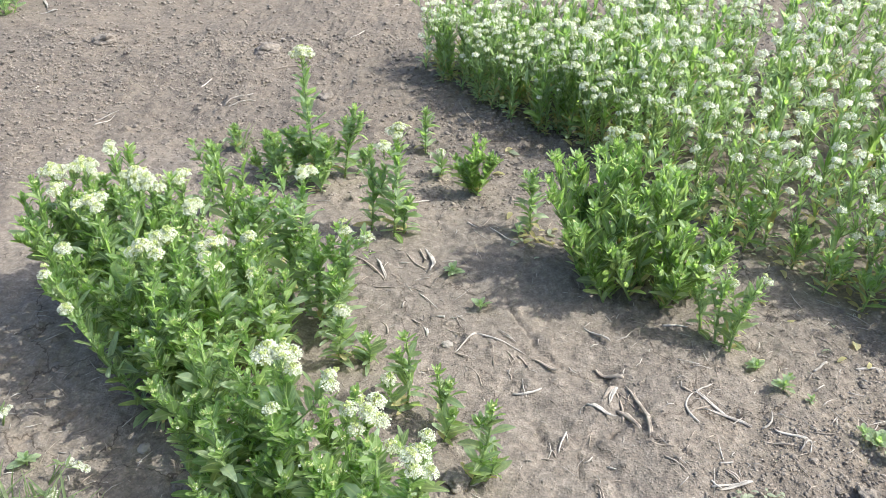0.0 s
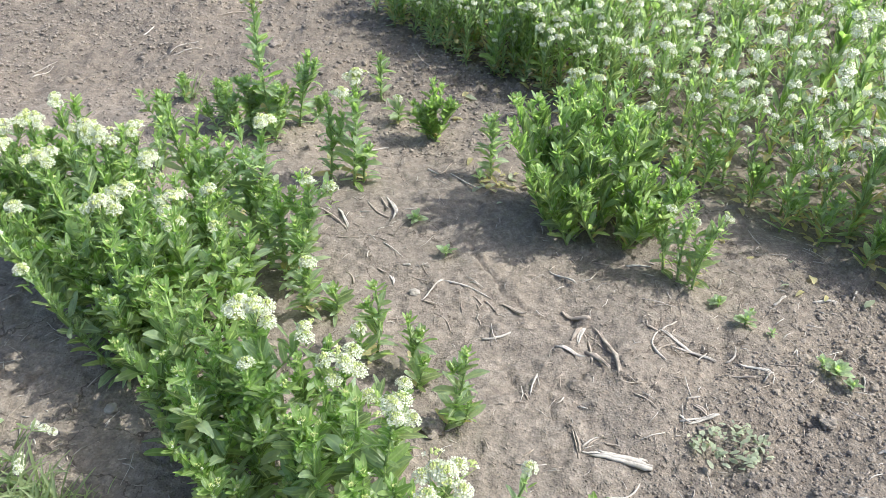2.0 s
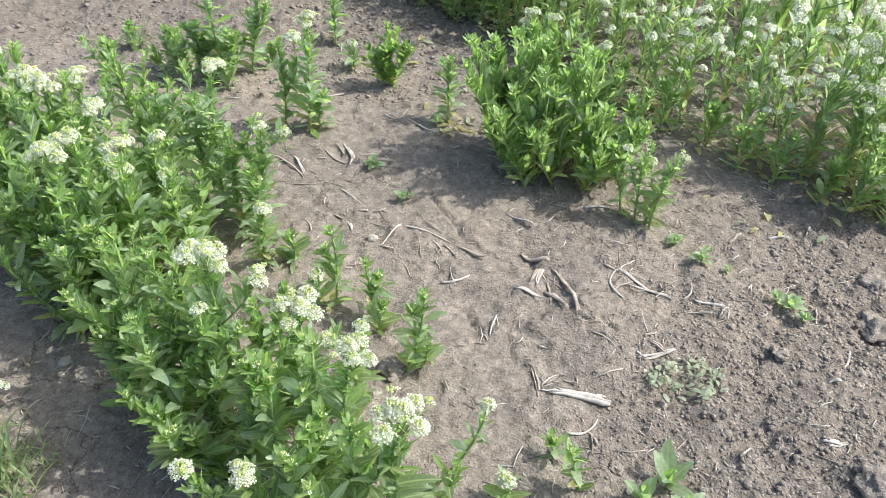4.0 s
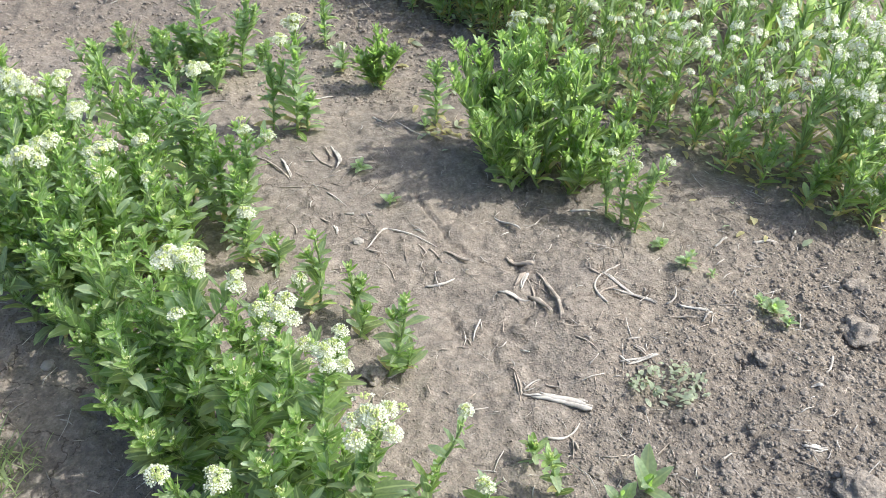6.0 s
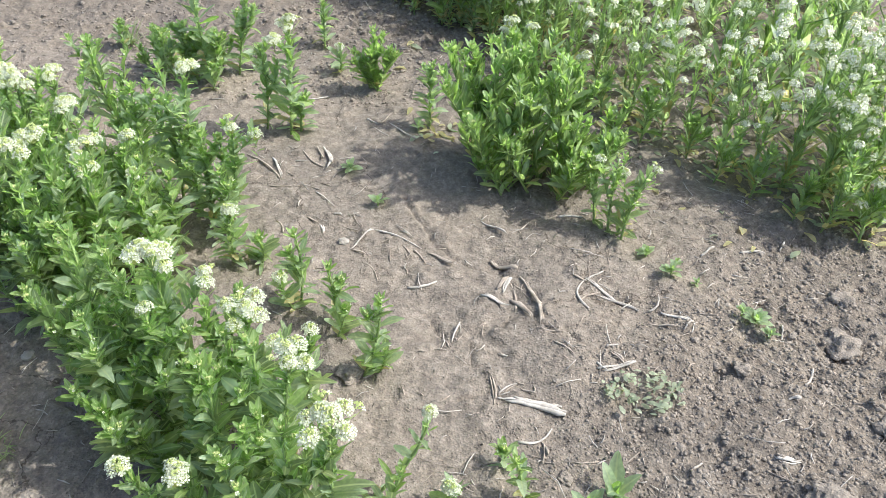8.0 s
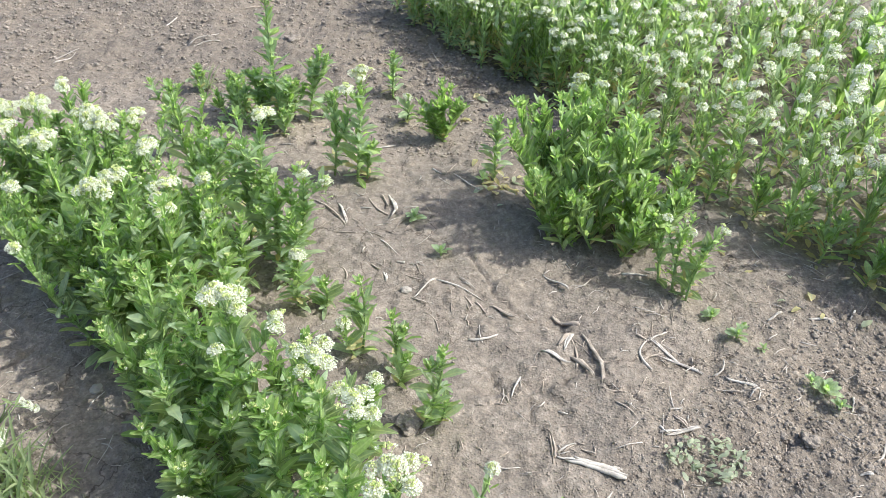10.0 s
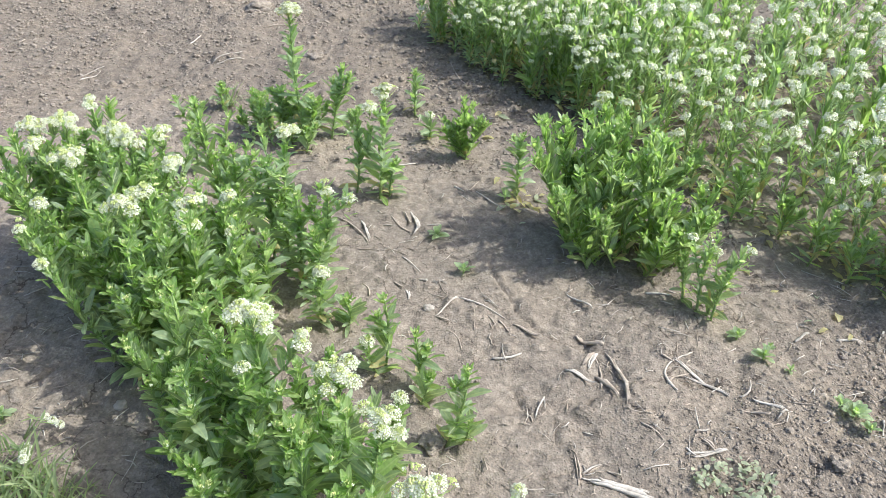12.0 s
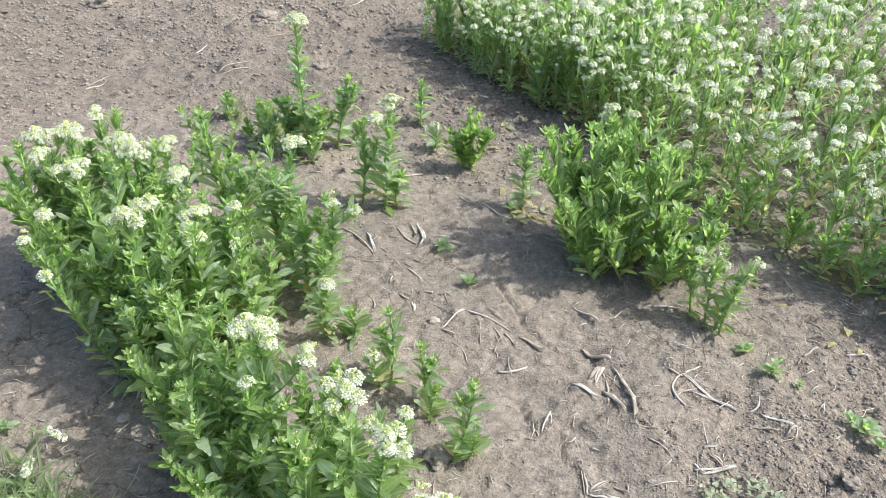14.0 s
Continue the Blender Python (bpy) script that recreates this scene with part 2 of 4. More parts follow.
def sunken(x, y):
    """Open cracks and trodden hollows in the crust."""
    z = np.zeros_like(x)
    wx, wy = x + 0.022 * fbm(x, y, 22, 2, 6), y + 0.022 * fbm(x, y, 22, 2, 7)
    for line in CRACKS:
        for (a, b), (c, d) in zip(line, line[1:]):
            k = np.clip(((wx - a) * (c - a) + (wy - b) * (d - b)) / ((c - a) ** 2 + (d - b) ** 2), 0, 1)
            far = np.hypot(wx - a - k * (c - a), wy - b - k * (d - b))
            z = np.minimum(z, -0.016 * np.clip(1 - far / 0.007, 0, 1))
    for a, b, r, deep in DIPS:
        z = z - deep * np.exp(-(((wx - a) / r) ** 2 + ((wy - b) / (0.7 * r)) ** 2) ** 1.5)
    return z


def height(x, y):
    x, y = np.asarray(x, float), np.asarray(y, float)
    m = tilled(x, y)
    fade = np.exp(-np.maximum(0, np.hypot(x, y - 2) - 9) / 6)
    z = 0.05 * fbm(x, y, 1.1, 3, 1) + 0.042 * fbm(x, y, 5, 3, 2)
    z += 0.028 * fbm(x, y, 15, 4, 3) * (0.75 + 0.5 * m)
    loose = 0.5 * lumps(x, y, 0.075, 0, 0.10) + 0.55 * lumps(x + 3, y, 0.036, 2, 0.26) + 0.8 * lumps(x, y + 5, 0.020, 4, 0.7) + 0.008 * fbm(x, y, 60, 2, 5)
    firm = 0.35 * lumps(x, y, 0.055, 1, 0.15) + 0.5 * lumps(x, y + 2, 0.021, 3, 0.4) + 0.007 * fbm(x, y, 47, 2, 5)
    z += m * 0.8 * loose + (1 - m) * firm + sunken(x, y)
    return z * fade


def lie(x, y):
    return float(height(np.array([x]), np.array([y]))[0])


# ---- ground ----
def spaced(a, b, d, low, high, far=900):
    """Even steps of d from a to b, then widening on both sides by the factors low and high, fast beyond 10 m."""
    mid = list(np.arange(a, b + d / 2, d))
    sides = []
    for sign, v, grow in ((-1, mid[0], low), (1, mid[-1], high)):
        s, out = d, []
        while abs(v) < far:
            s *= grow if abs(v) < 10 else 1.3
            v += sign * s
            out.append(v)
        sides.append(out)
    return np.array(sides[0][::-1] + mid + sides[1])


def build_ground():
    xs, ys = spaced(-1.2, 1.5, 0.0078, 1.024, 1.028), spaced(1.02, 2.8, 0.0072, 1.05, 1.010)
    X, Y = np.meshgrid(xs, ys)
    Z = height(X.ravel(), Y.ravel())
    co = np.column_stack((X.ravel(), Y.ravel(), Z))
    nx, ny = len(xs), len(ys)
    i = (np.arange(ny - 1)[:, None] * nx + np.arange(nx - 1)[None, :]).ravel()
    quads = np.column_stack((i, i + 1, i + 1 + nx, i + nx))
    me = bpy.data.meshes.new("ground")
    me.vertices.add(len(co))
    me.vertices.foreach_set("co", co.ravel())
    me.loops.add(quads.size)
    me.loops.foreach_set("vertex_index", quads.ravel())
    me.polygons.add(len(quads))
    me.polygons.foreach_set("loop_start", np.arange(0, quads.size, 4))
    me.polygons.foreach_set("use_smooth", np.ones(len(quads), bool))
    me.update(calc_edges=True)
    me.attributes.new("loosened", "FLOAT", "POINT").data.foreach_set("value", tilled(co[:, 0], co[:, 1]))
    me.materials.append(SOIL)
    tagged(new("ground", me), "dry grey-brown garden soil, crusted, cracked and partly loosened", "soil", kind="structure")


build_ground()


def rough_ball(seed, flat=0.7, rough=0.35, level=1):
    bm = bmesh.new()
    bmesh.ops.create_icosphere(bm, subdivisions=level, radius=1)
    for v in bm.verts:
        n = noise.noise(v.co * 1.3 + Vector((seed * 7.1, 3.3, seed))) * 1.1 + 0.6 * noise.noise(v.co * 3 + Vector((seed, 0, 9))) + 0.35 * noise.noise(v.co * 7 + Vector((0, seed, 2)))
        v.co *= 1 + rough * n
        v.co.z *= flat
    vs = np.array([v.co[:] for v in bm.verts])
    fs = [tuple(v.index for v in f.verts) for f in bm.faces]
    bm.free()
    return vs, fs


def joined(name, pieces, mats, leaves=0):
    """One mesh out of many (verts, faces, material index, 4x4 matrix) pieces, of which the first so many are leaves."""
    V, F, I, R, n = [], [], [], [], 0
    for j, (vs, fs, ix, m) in enumerate(pieces):
        m = np.array(m)
        V.append(vs @ m[:3, :3].T + m[:3, 3])
        F.extend(tuple(a + n for a in f) for f in fs)
        I.extend(ix if isinstance(ix, list) else [ix] * len(fs))
        R.extend(ribs(len(vs)) if j < leaves else [0.0] * len(vs))
        n += len(vs)
    return mesh_of(name, np.concatenate(V), F, mats, I, rib=R if leaves else None)


def scatter_clods():
    r = np.random.RandomState(11)
    shapes = [rough_ball(i + 20, 0.66, 0.5, 1) for i in range(10)]
    tri = np.array(shapes[0][1])
    rock = [np.array([(1, 0, 0), (-1, 0, 0), (0, 1, 0), (0, -1, 0), (0, 0, 0.62), (0, 0, -0.8)]) * (1 + 0.45 * (r.rand(6, 3) - 0.5)) for _ in range(10)]
    rock_tri = np.array([(0, 2, 4), (2, 1, 4), (1, 3, 4), (3, 0, 4), (2, 0, 5), (1, 2, 5), (3, 1, 5), (0, 3, 5)])
    V, F, n = [], [], 0
    for count, x0, x1, y0, y1 in ((19000, 0.4, 1.6, 1.05, 2.3), (13000, -1.2, 1.3, 1.05, 3.0), (26000, -2.4, 0.9, 2.8, 4.7), (28000, -4.4, 2.4, 4.4, 7.6)):
        far = y0 > 2.5
        x, y = r.uniform(x0, x1, count), r.uniform(y0, y1, count)
        if far:
            keep = r.rand(count) < 0.6 + 0.9 * (vnoise(x * 2.3, y * 2.3, 5) - 0.35)
        else:
            keep = r.rand(count) < 0.6 + 0.4 * tilled(x, y)
        x, y = x[keep], y[keep]
        m, h = tilled(x, y), height(x, y)
        if far:
            s = (0.0030 + 0.0085 * r.rand(len(x)) ** 2.9) * (1.0 + 0.22 * np.clip(y - 2.9, 0, 4))
        else:
            s = 0.0015 + (0.0026 + 0.0036 * m) * r.rand(len(x)) ** 2.2 + 0.008 * r.rand(len(x)) * (r.rand(len(x)) < 0.025) * (m > 0.5)
        turn = r.uniform(0, 6.283, len(x))
        kind = r.randint(0, 10, len(x))
        base, faces = (np.array(rock), rock_tri) if far else (np.array([v for v, f in shapes]), tri)
        p = base[kind] * s[:, None, None]
        c, d = np.cos(turn)[:, None], np.sin(turn)[:, None]
        q = np.stack((p[:, :, 0] * c - p[:, :, 1] * d + x[:, None], p[:, :, 0] * d + p[:, :, 1] * c + y[:, None], p[:, :, 2] + (h + (0.0 if far else -0.1) * s)[:, None]), 2)
        k = base.shape[1]
        V.append(q.reshape(-1, 3))
        F.append((faces[None] + (n + k * np.arange(len(x)))[:, None, None]).reshape(-1, 3))
        n += k * len(x)
    V, F = np.concatenate(V), np.concatenate(F)
    me = bpy.data.meshes.new("soil_crumbs")
    me.vertices.add(len(V))
    me.vertices.foreach_set("co", V.ravel())
    me.loops.add(F.size)
    me.loops.foreach_set("vertex_index", F.ravel())
    me.polygons.add(len(F))
    me.polygons.foreach_set("loop_start", np.arange(0, F.size, 3))
    me.polygons.foreach_set("use_smooth", np.ones(len(F), bool))
    me.update(calc_edges=True)
    me.materials.append(CLOD)
    tagged(new("soil_crumbs", me), "loose crumbs of dry grey-brown soil strewn over the ground", "soil crumbs", kind="stuff")


scatter_clods()


def clod(x, y, r, seed, stone=False):
    vs, fs = rough_ball(seed, 0.45 if stone else 0.55, 0.3 if stone else 0.55, 4)
    me = mesh_of("stone" if stone else "soil_clod", vs * r, fs, [STONE if stone else CLOD])
    ob = new("stone" if stone else "soil_clod", me)
    ob.matrix_basis = pose(x, y, lie(x, y) + 0.12 * r, 0, 0, seed * 47)
    if stone:
        tagged(ob, "small flat pale stone lying on dry soil", "stone", "stones on the soil")
    else:
        tagged(ob, "large dry lump of grey-brown soil on loose ground", "clod", "large clods")


for row in [(1.31, 1.64, 0.045, 1), (1.36, 1.80, 0.03, 2), (1.30, 1.36, 0.035, 3), (1.36, 1.30, 0.028, 4), (0.09, 1.52, 0.026, 5), (0.12, 1.545, 0.018, 6),
            (1.08, 1.16, 0.045, 7), (0.72, 1.52, 0.016, 8), (0.55, 1.24, 0.014, 9), (-1.02, 4.35, 0.06, 10), (-1.9, 4.4, 0.05, 11), (-0.62, 3.75, 0.04, 12), (1.02, 1.55, 0.02, 13), (1.2, 1.5, 0.022, 14)]:
    clod(*row)
for row in [(0.04, 2.02, 0.014, 21), (-0.66, 1.58, 0.016, 22), (0.47, 1.27, 0.012, 23)]:
    clod(*row, True)


# ---- leaves, stems and flowers ----
def leaf_shape(half, bend, fold, twist, base=0.3, n=6, ragged=0.0, blunt=0.8, tip=0.6):
    """A blade of length 1 along y, folded along its midrib, wavy at its margins and bending down (bend above 0) or up to the tip; a low tip rounds it."""
    V, F = [], []
    rnd = random.Random(int(half * 9973 + bend * 331 + 50))
    for i in range(n):
        t = 0.94 * (i / (n - 1)) ** 0.9
        w = half * max(base * (1 - 1.2 * t), (1 - abs(2 * t ** blunt - 1) ** 2.1) ** tip)
        y, z = t * (1 - 0.15 * abs(bend) * t), 0.18 * bend * t - bend * t * t * 0.62
        k = twist * t
        a, b = w * (1 + ragged * rnd.uniform(-1, 1)), w * (1 + ragged * rnd.uniform(-1, 1))
        u, v = (0.06 + 1.6 * ragged) * half * rnd.uniform(-1, 1), (0.06 + 1.6 * ragged) * half * rnd.uniform(-1, 1)
        V += [(-a * math.cos(k), y, z + fold * a - a * math.sin(k) + u), (0, y, z), (b * math.cos(k), y, z + fold * b + b * math.sin(k) + v)]
    V.append((0, 1 - 0.15 * abs(bend), -0.44 * bend))
    for i in range(n - 1):
        a = 3 * i
        F += [(a, a + 1, a + 4, a + 3), (a + 1, a + 2, a + 5, a + 4)]
    a = 3 * (n - 1)
    F += [(a, a + 1, a + 3), (a + 1, a + 2, a + 3)]
    return np.array(V), F


_r = random.Random(3)
BROAD = [leaf_shape(_r.uniform(0.155, 0.215), _r.uniform(-0.1, 0.8), _r.uniform(0.05, 0.4), _r.uniform(-0.6, 0.6), 0.62, 6, 0.12, _r.uniform(0.72, 1.0)) for _ in range(9)]
LANCE = [leaf_shape(_r.uniform(0.125, 0.17), _r.uniform(-0.2, 0.6), _r.uniform(0.12, 0.45), _r.uniform(-0.6, 0.6), 0.6, 5, 0.12, _r.uniform(0.75, 1.1)) for _ in range(8)]
CUP = [leaf_shape(_r.uniform(0.14, 0.20), _r.uniform(-0.55, 0.25), _r.uniform(0.2, 0.5), _r.uniform(-0.4, 0.4), 0.5, 4, 0.08, 0.9) for _ in range(5)]
SLIM = [leaf_shape(_r.uniform(0.095, 0.135), _r.uniform(-0.1, 0.6), _r.uniform(0.2, 0.5), _r.uniform(-0.5, 0.5), 0.4, 4, 0.06, _r.uniform(0.8, 1.2)) for _ in range(6)]
BLADE = [leaf_shape(_r.uniform(0.075, 0.115), _r.uniform(-0.1, 0.55), _r.uniform(0.2, 0.5), _r.uniform(-0.6, 0.6), 0.5, 4, 0.06, _r.uniform(0.9, 1.2), 0.85) for _ in range(6)]
SPOON = [leaf_shape(_r.uniform(0.20, 0.27), _r.uniform(0.3, 0.9), _r.uniform(0.1, 0.3), _r.uniform(-0.3, 0.3), 0.15, 6, 0.06, 1.3) for _ in range(4)]
SHAPES = {"broad": BROAD, "cup": CUP, "lance": LANCE, "slim": SLIM, "spoon": SPOON, "blade": BLADE}
TONES = {"leaf": (LEAF, 0), "young": (YOUNG, 1), "old": (OLD, 2), "pale": (PALE, 3)}
_made = {}


def leaf_mesh(shape, k, tone):
    if (shape, k, tone) not in _made:
        vs, fs = SHAPES[shape][k]
        _made[shape, k, tone] = mesh_of("leaf", vs, fs, [TONES[tone][0]], rib=ribs(len(vs)))
    return _made[shape, k, tone]


def octa(c, r):
    x, y, z = c
    return [(x + r, y, z), (x - r, y, z), (x, y + r, z), (x, y - r, z), (x, y, z + r), (x, y, z - r)], \
        [(0, 2, 4), (2, 1, 4), (1, 3, 4), (3, 0, 4), (2, 0, 5), (1, 2, 5), (3, 1, 5), (0, 3, 5)]


def cluster_shape(seed, florets, buds, cap=78, petal=0.24):
    """A domed cluster of radius 1: four-petalled florets round a middle of buds, on fine stalks."""
    rnd = random.Random(seed)
    V, F, I = [], [], []

    def add(vs, fs, ix):
        n = len(V)
        V.extend(vs)
        F.extend(tuple(a + n for a in f) for f in fs)
        I.extend([ix] * len(fs))
    for i in range(florets):
        u = (i + 0.5 + rnd.uniform(-0.3, 0.3)) / florets
        polar = radians(cap) * math.sqrt(0.06 + 0.94 * u) + rnd.uniform(-0.06, 0.06)
        az = i * 2.39996 + rnd.uniform(-0.3, 0.3)
        n = Vector((math.sin(polar) * math.cos(az), math.sin(polar) * math.sin(az), math.cos(polar)))
        c = n * rnd.uniform(0.82, 1.05)
        c.z *= 0.85
        n = (n + Vector((rnd.uniform(-0.35, 0.35), rnd.uniform(-0.35, 0.35), 0.55))).normalized()
        a = n.orthogonal().normalized()
        a.rotate(Matrix.Rotation(rnd.uniform(0, 3), 3, n))
        b = n.cross(a)
        s = petal * rnd.uniform(0.85, 1.2)
        for d, e in ((a, b), (b, -a), (-a, -b), (-b, a)):
            lift = n * s * rnd.uniform(0.0, 0.5)
            add([c + d * s * 0.10, c + d * s * 0.72 + e * s * 0.46 + lift * 0.6, c + d * s * 1.02 + e * s * 0.2 + lift, c + d * s * 1.02 - e * s * 0.2 + lift, c + d * s * 0.72 - e * s * 0.46 + lift * 0.6], [(0, 1, 2, 3, 4)], 0)
        vs, fs = octa(c + n * s * 0.1, s * 0.17)
        add(vs, fs[:4], 1)
        root, side = Vector((0, 0, -0.75)), n.cross(Vector((0.3, 0.2, 1))).normalized() * 0.03
        add([root - side, root + side, c + side, c - side], [(0, 1, 2, 3)], 1)
    for i in range(buds):
        az, rr = rnd.uniform(0, 6.28), 0.42 * math.sqrt(rnd.random())
        vs, fs = octa((rr * math.cos(az), rr * math.sin(az), 0.86 - 0.25 * rr * rr + rnd.uniform(-0.06, 0.06)), rnd.uniform(0.10, 0.16))
        add(vs, fs, 1)
    return np.array([tuple(v) for v in V]), F, I


BLOOM = [cluster_shape(i, 32, 16, 86, 0.25) for i in range(5)]
BALL = [cluster_shape(i + 10, 20, 6, 100, 0.37) for i in range(4)]
BUDDING = [cluster_shape(i + 20, i, 18, 60, 0.22) for i in range(3)]
HEADS = {"bloom": BLOOM, "ball": BALL, "budding": BUDDING}


def head_mesh(kind, k):
    if (kind, k) not in _made:
        _made[kind, k] = mesh_of("flower_head", HEADS[kind][k][0], HEADS[kind][k][1], [WHITE if kind == "ball" else PETAL, BUD, STEM], HEADS[kind][k][2], False)
    return _made[kind, k]


def tube(pts, radii, sides=6):
    V, F = [], []
    for i, p in enumerate(pts):
        d = (pts[min(i + 1, len(pts) - 1)] - pts[max(i - 1, 0)]).normalized()
        a = d.orthogonal().normalized() if abs(d.z) > 0.9 else d.cross(Vector((0, 0, 1))).normalized()
        b = d.cross(a)
        V += [p + (a * math.cos(6.2832 * j / sides) + b * math.sin(6.2832 * j / sides)) * radii[i] for j in range(sides)]
    for i in range(len(pts) - 1):
        for j in range(sides):
            k = (j + 1) % sides
            F.append((i * sides + j, i * sides + k, (i + 1) * sides + k, (i + 1) * sides + j))
    F.append(tuple(range(sides))[::-1])
    F.append(tuple((len(pts) - 1) * sides + j for j in range(sides)))
    return np.array([tuple(v) for v in V]), F


class Plant:
    """Gathers the stems, leaves and flower clusters of one plant, in its own space, and then links them."""

    def __init__(self, seed, pale=0.0, lively=0.0, bushy=0.0):
        """pale, lively: the shares of greyish and of yellow-green leaves; bushy: how many leaves have a small side shoot."""
        self.bushy = bushy
        self.r, self.pale, self.lively = random.Random(seed), pale, lively
        self.stems, self.leaves, self.heads, self.tufts = [], [], [], []

    def leaf(self, p, az, up, size, shape, tone, roll=0):
        m = Matrix.Translation(p) @ pose(0, 0, 0, 0, 0, az) @ pose(0, 0, 0, up, 0, 0) @ pose(0, 0, 0, 0, roll, 0) @ Matrix.Scale(size, 4)
        self.leaves.append((shape, self.r.randrange(len(SHAPES[shape])), tone, m))

    def head(self, p, lean, size, kind):
        m = Matrix.Translation(p) @ pose(0, 0, 0, lean[0], lean[1], self.r.uniform(0, 360)) @ Matrix.Scale(size, 4)
        self.heads.append((kind, self.r.randrange(len(HEADS[kind])), m))

    def shoot(self, foot, top, bow, r0, count, size, end, shape="broad", first=0.05, droop=0, yellow=0.0, name="stem"):
        """A stem from foot to top, leafy all the way, with flowers, buds or young leaves at its end."""
        r = self.r
        foot, top = Vector(foot), Vector(top)
        side = Vector((r.uniform(-1, 1), r.uniform(-1, 1), 0)) * bow
        side = side + Vector((top.x - foot.x, top.y - foot.y, 0)) * 0.25
        pts = [foot.lerp(top, t) + side * 4 * t * (1 - t) * 0.5 for t in (0, 0.2, 0.4, 0.6, 0.8, 1)]
        self.stems.append((name, pts, [r0 * (1 - 0.55 * t) for t in (0, 0.2, 0.4, 0.6, 0.8, 1)]))
        length = (top - foot).length
        az = r.uniform(0, 360)
        for i in range(count):
            t = first + (0.97 - first) * ((i + r.uniform(0, 0.7)) / count)
            f = min(4.999, t * 5)
            p = pts[int(f)].lerp(pts[int(f) + 1], f - int(f))
            az += 137.5 + r.uniform(-40, 40)
            up = 31 + 40 * t ** 1.1 + r.uniform(-32, 26) - droop
            s = size * (0.62 + 0.62 * math.sin(math.pi * min(1, 0.22 + 0.68 * t))) * r.uniform(0.55, 1.3) * (1 - 0.5 * max(0, t - 0.6) / 0.4)
            tone = "old" if t < 0.22 and r.random() < yellow else ("young" if r.random() < (0.6 if t > 0.78 else self.lively) else "pale" if r.random() < self.pale else "leaf")
            self.leaf(p, az, up, s, shape if r.random() < 0.72 else {"broad": "cup", "blade": "slim"}.get(shape, "slim" if r.random() < 0.7 else "broad"), tone, r.uniform(-38, 38))
            if 0.3 < t < 0.93 and r.random() < self.bushy:
                self.tuft(p, az + r.uniform(-20, 20), size * r.uniform(0.3, 0.5))
        self.crown(pts[-1], end, size, length)
        return pts

    def tuft(self, p, az, size):
        """A short side shoot in the axil of a leaf: a few small young leaves."""
        r = self.r
        q = p + Vector((-math.sin(radians(az)), math.cos(radians(az)), 0.9)) * size * 0.4
        for i in range(4):
            m = Matrix.Translation(q) @ pose(0, 0, 0, 0, 0, az + 90 * i + r.uniform(-30, 30)) @ pose(0, 0, 0, 48 + r.uniform(-22, 25), 0, 0) @ Matrix.Scale(size * r.uniform(0.7, 1.2), 4)
            self.tufts.append(("cup", r.randrange(len(CUP)), "young" if r.random() < 0.7 else "pale", m))

    def crown(self, p, end, size, length):
        r = self.r
        if end[0] == "tip":
            n = end[1]
            for i in range(n):
                self.leaf(p - Vector((0, 0, 0.014 * (1 - i / n))), i * 137.5 + r.uniform(-20, 20), 22 + 58 * i / n + r.uniform(-8, 8), (0.014 + 0.36 * size) * (1.15 - 0.6 * i / n) * r.uniform(0.8, 1.2), "cup", "young", r.uniform(-15, 15))
            self.head(p + Vector((0, 0, -0.002)), (r.uniform(-8, 8), r.uniform(-8, 8)), end[2], "budding")
        else:
            kind, n, rad, spread = end
            for i in range(n):
                q = math.sqrt(i / n) * spread
                a = i * 2.4 + r.uniform(-0.3, 0.3)
                o = Vector((math.cos(a) * q, math.sin(a) * q, -0.45 * q * q / max(spread, 0.01) + r.uniform(-0.006, 0.006)))
                c = p + o
                if i:
                    self.stems.append(("flower_stalk", [p - Vector((0, 0, 0.035 + 0.5 * q)), p.lerp(c, 0.6) - Vector((0, 0, 0.022)), c - Vector((0, 0, 0.006))], [0.0014, 0.0011, 0.0009]))
                s = rad * r.uniform(0.8, 1.15)
                self.head(c, (r.uniform(-14, 14) - 220 * o.y, r.uniform(-14, 14) + 220 * o.x), s, "budding" if kind == "bloom" and r.random() < 0.16 else kind)
            for i in range(4 if kind == "bloom" else 0):
                self.leaf(p - Vector((0, 0, 0.03 + 0.012 * i)), i * 137 + r.uniform(-20, 20), 30 + r.uniform(-12, 14), size * 0.55, "slim", "young", r.uniform(-20, 20))

    def place(self, name, m, single, plain=False):
        """Links the plant at the pose m; single: every leaf an object of its own; plain: for far plants, with one mesh each of stems and foliage."""
        root = new(name)
        root.empty_display_size = 0.05
        root.matrix_basis = m
        tubes = [(nm, *tube(pts, radii, 6 if nm == "stem" else 4)) for nm, pts, radii in self.stems]
        if single:
            for nm, vs, fs in tubes:
                part(nm, mesh_of(nm, vs, fs, [STEM]), root)
        else:
            part("stem", joined("stem", [(vs, fs, 0, Matrix()) for nm, vs, fs in tubes], [STEM]), root)
        pieces = [(*SHAPES[shape][k], TONES[tone][1], lm) for shape, k, tone, lm in (self.tufts if single else self.leaves + self.tufts)]
        ribbed = len(pieces)
        mats = [LEAF_M, YOUNG_M, OLD_M, PALE_M]
        if plain:
            pieces += [(*HEADS[kind][k][:2], [4 + i for i in HEADS[kind][k][2]], hm) for kind, k, hm in self.heads]
            mats += [PETAL, BUD, STEM]
        if single:
            for shape, k, tone, lm in self.leaves:
                part("leaf", leaf_mesh(shape, k, tone), root, lm)
        if pieces:
            name = "axil_foliage" if single else "foliage"
            tagged(part(name, joined(name, pieces, mats, ribbed), root), kind="stuff")
